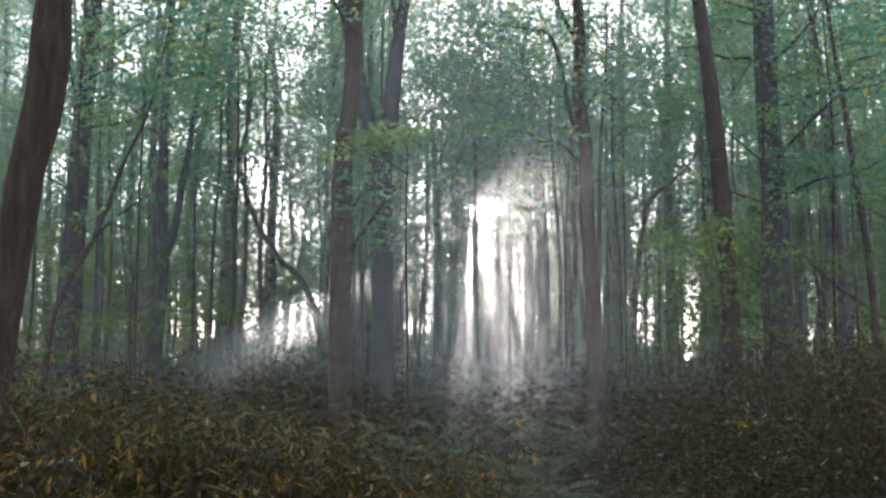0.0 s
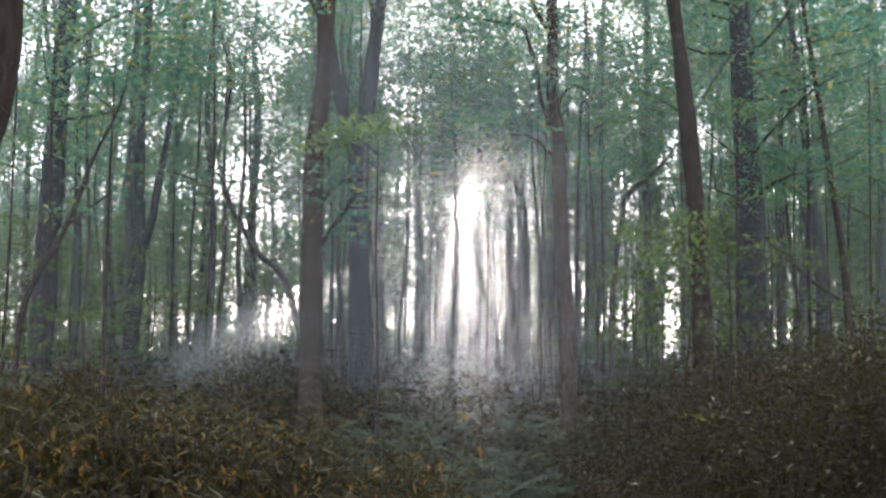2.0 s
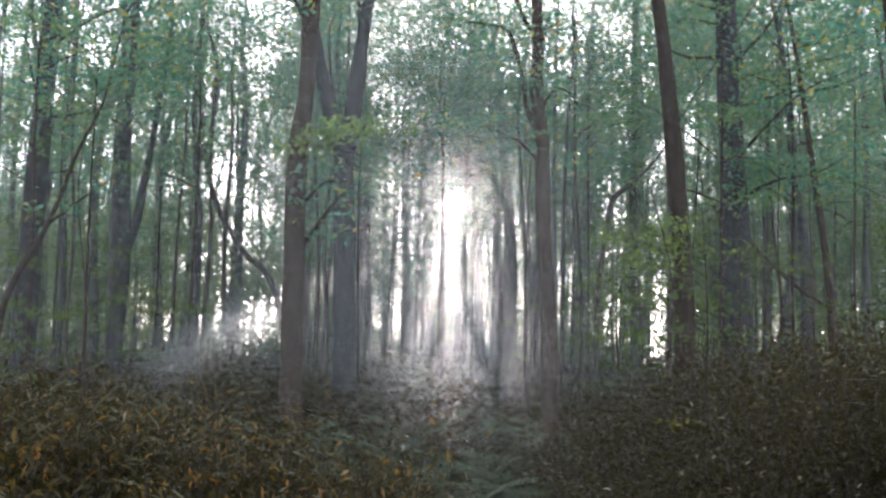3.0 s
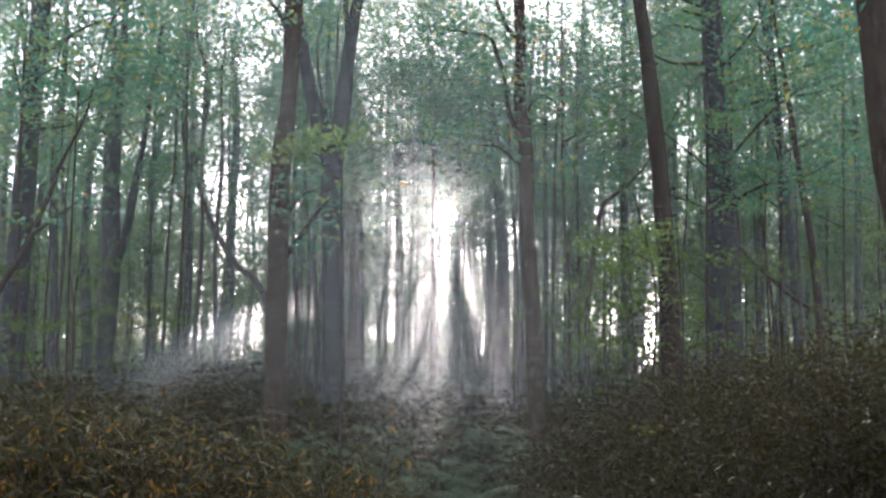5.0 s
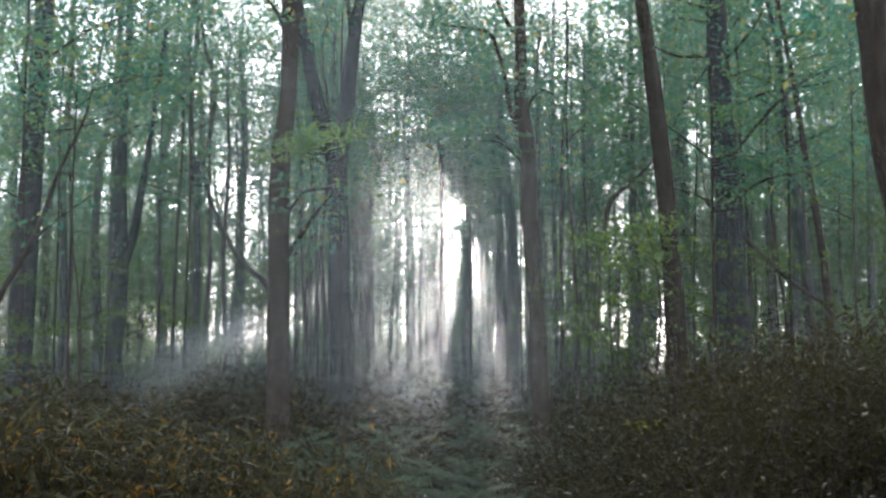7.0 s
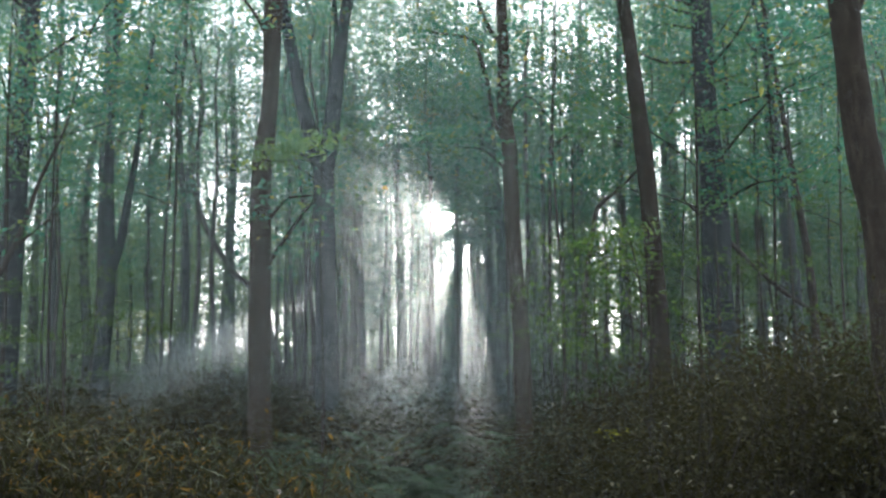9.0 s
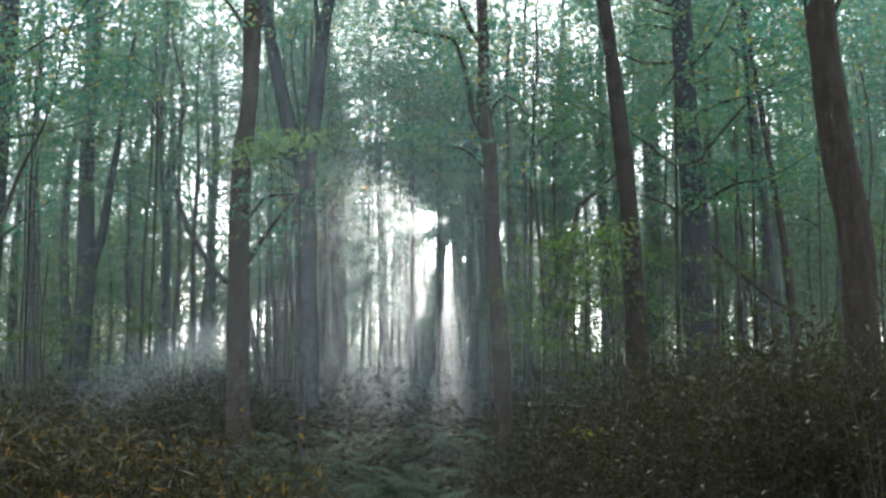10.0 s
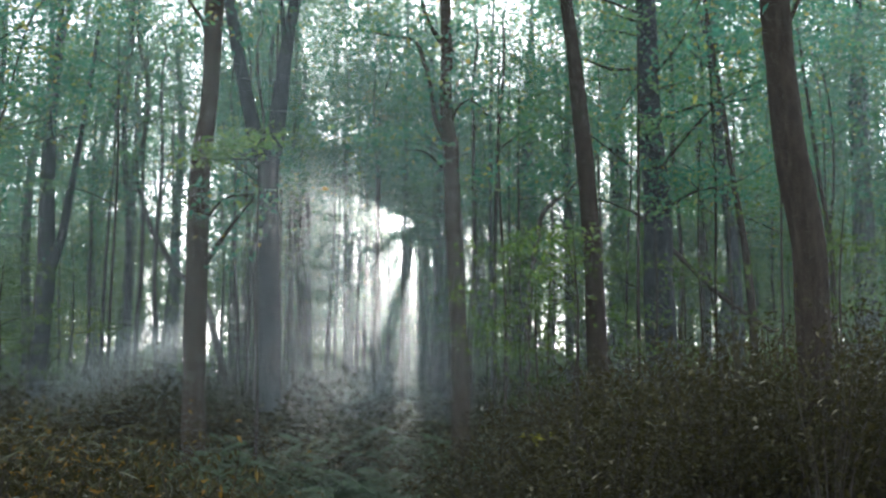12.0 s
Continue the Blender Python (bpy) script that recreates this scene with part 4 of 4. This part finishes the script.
# ---- morning mist: fine mesh threads standing in for haze, beams and glow ----
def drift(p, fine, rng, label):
    """Stands in for mist at the places p: level mesh threads, far finer than a hair, that grow with the mist's depth.
    """
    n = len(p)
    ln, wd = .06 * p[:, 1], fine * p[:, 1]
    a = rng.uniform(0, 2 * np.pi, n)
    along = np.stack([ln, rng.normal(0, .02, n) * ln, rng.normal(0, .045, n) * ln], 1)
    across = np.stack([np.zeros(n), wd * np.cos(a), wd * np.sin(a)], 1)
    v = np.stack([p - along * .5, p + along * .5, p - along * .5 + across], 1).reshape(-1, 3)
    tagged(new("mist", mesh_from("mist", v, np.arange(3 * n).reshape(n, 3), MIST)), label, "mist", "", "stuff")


def thinned(p, share, rng):
    return p[rng.uniform(0, 1, len(p)) < share]


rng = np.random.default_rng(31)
# threads for the clearing's mist and light beams, thickest just over the bushes
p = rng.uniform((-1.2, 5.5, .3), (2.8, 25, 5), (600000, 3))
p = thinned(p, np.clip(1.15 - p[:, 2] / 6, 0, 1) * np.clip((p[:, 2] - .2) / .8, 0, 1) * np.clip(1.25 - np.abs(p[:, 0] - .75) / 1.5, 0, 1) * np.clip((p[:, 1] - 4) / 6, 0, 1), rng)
drift(p, .16e-5, rng, "thin threads standing in for sunlit mist and light beams")
# threads standing in for haze through the whole wood, wider with distance as the view opens between the trunks
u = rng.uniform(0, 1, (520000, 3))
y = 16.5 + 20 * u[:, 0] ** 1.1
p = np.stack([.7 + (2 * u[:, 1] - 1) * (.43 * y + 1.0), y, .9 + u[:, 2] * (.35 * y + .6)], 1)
drift(p, 1.22e-5, rng, "thin threads standing in for blue haze between the trees")
# threads added in the shape of a light beam along the sun's way
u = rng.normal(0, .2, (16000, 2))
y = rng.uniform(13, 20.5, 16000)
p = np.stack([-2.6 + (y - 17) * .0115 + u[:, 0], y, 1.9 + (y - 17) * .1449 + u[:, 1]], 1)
drift(p, .8e-5, rng, "thin threads shaped as a light beam over the bushes")
# threads added over the near bushes to lift their darks, as a faint veil
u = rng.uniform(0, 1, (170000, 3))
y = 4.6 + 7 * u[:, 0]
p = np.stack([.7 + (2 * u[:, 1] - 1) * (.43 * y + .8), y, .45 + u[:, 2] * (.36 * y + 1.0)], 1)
drift(p, .66e-5, rng, "added thin threads that lighten the dark near bushes")
# threads added before the eye for the sun's glow, bright only where it strikes through
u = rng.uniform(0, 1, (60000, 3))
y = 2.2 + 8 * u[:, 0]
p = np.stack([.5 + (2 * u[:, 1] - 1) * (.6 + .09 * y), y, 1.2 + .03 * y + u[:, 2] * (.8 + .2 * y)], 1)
drift(p, .8e-5, rng, "added thin threads that make the glow round the low sun")
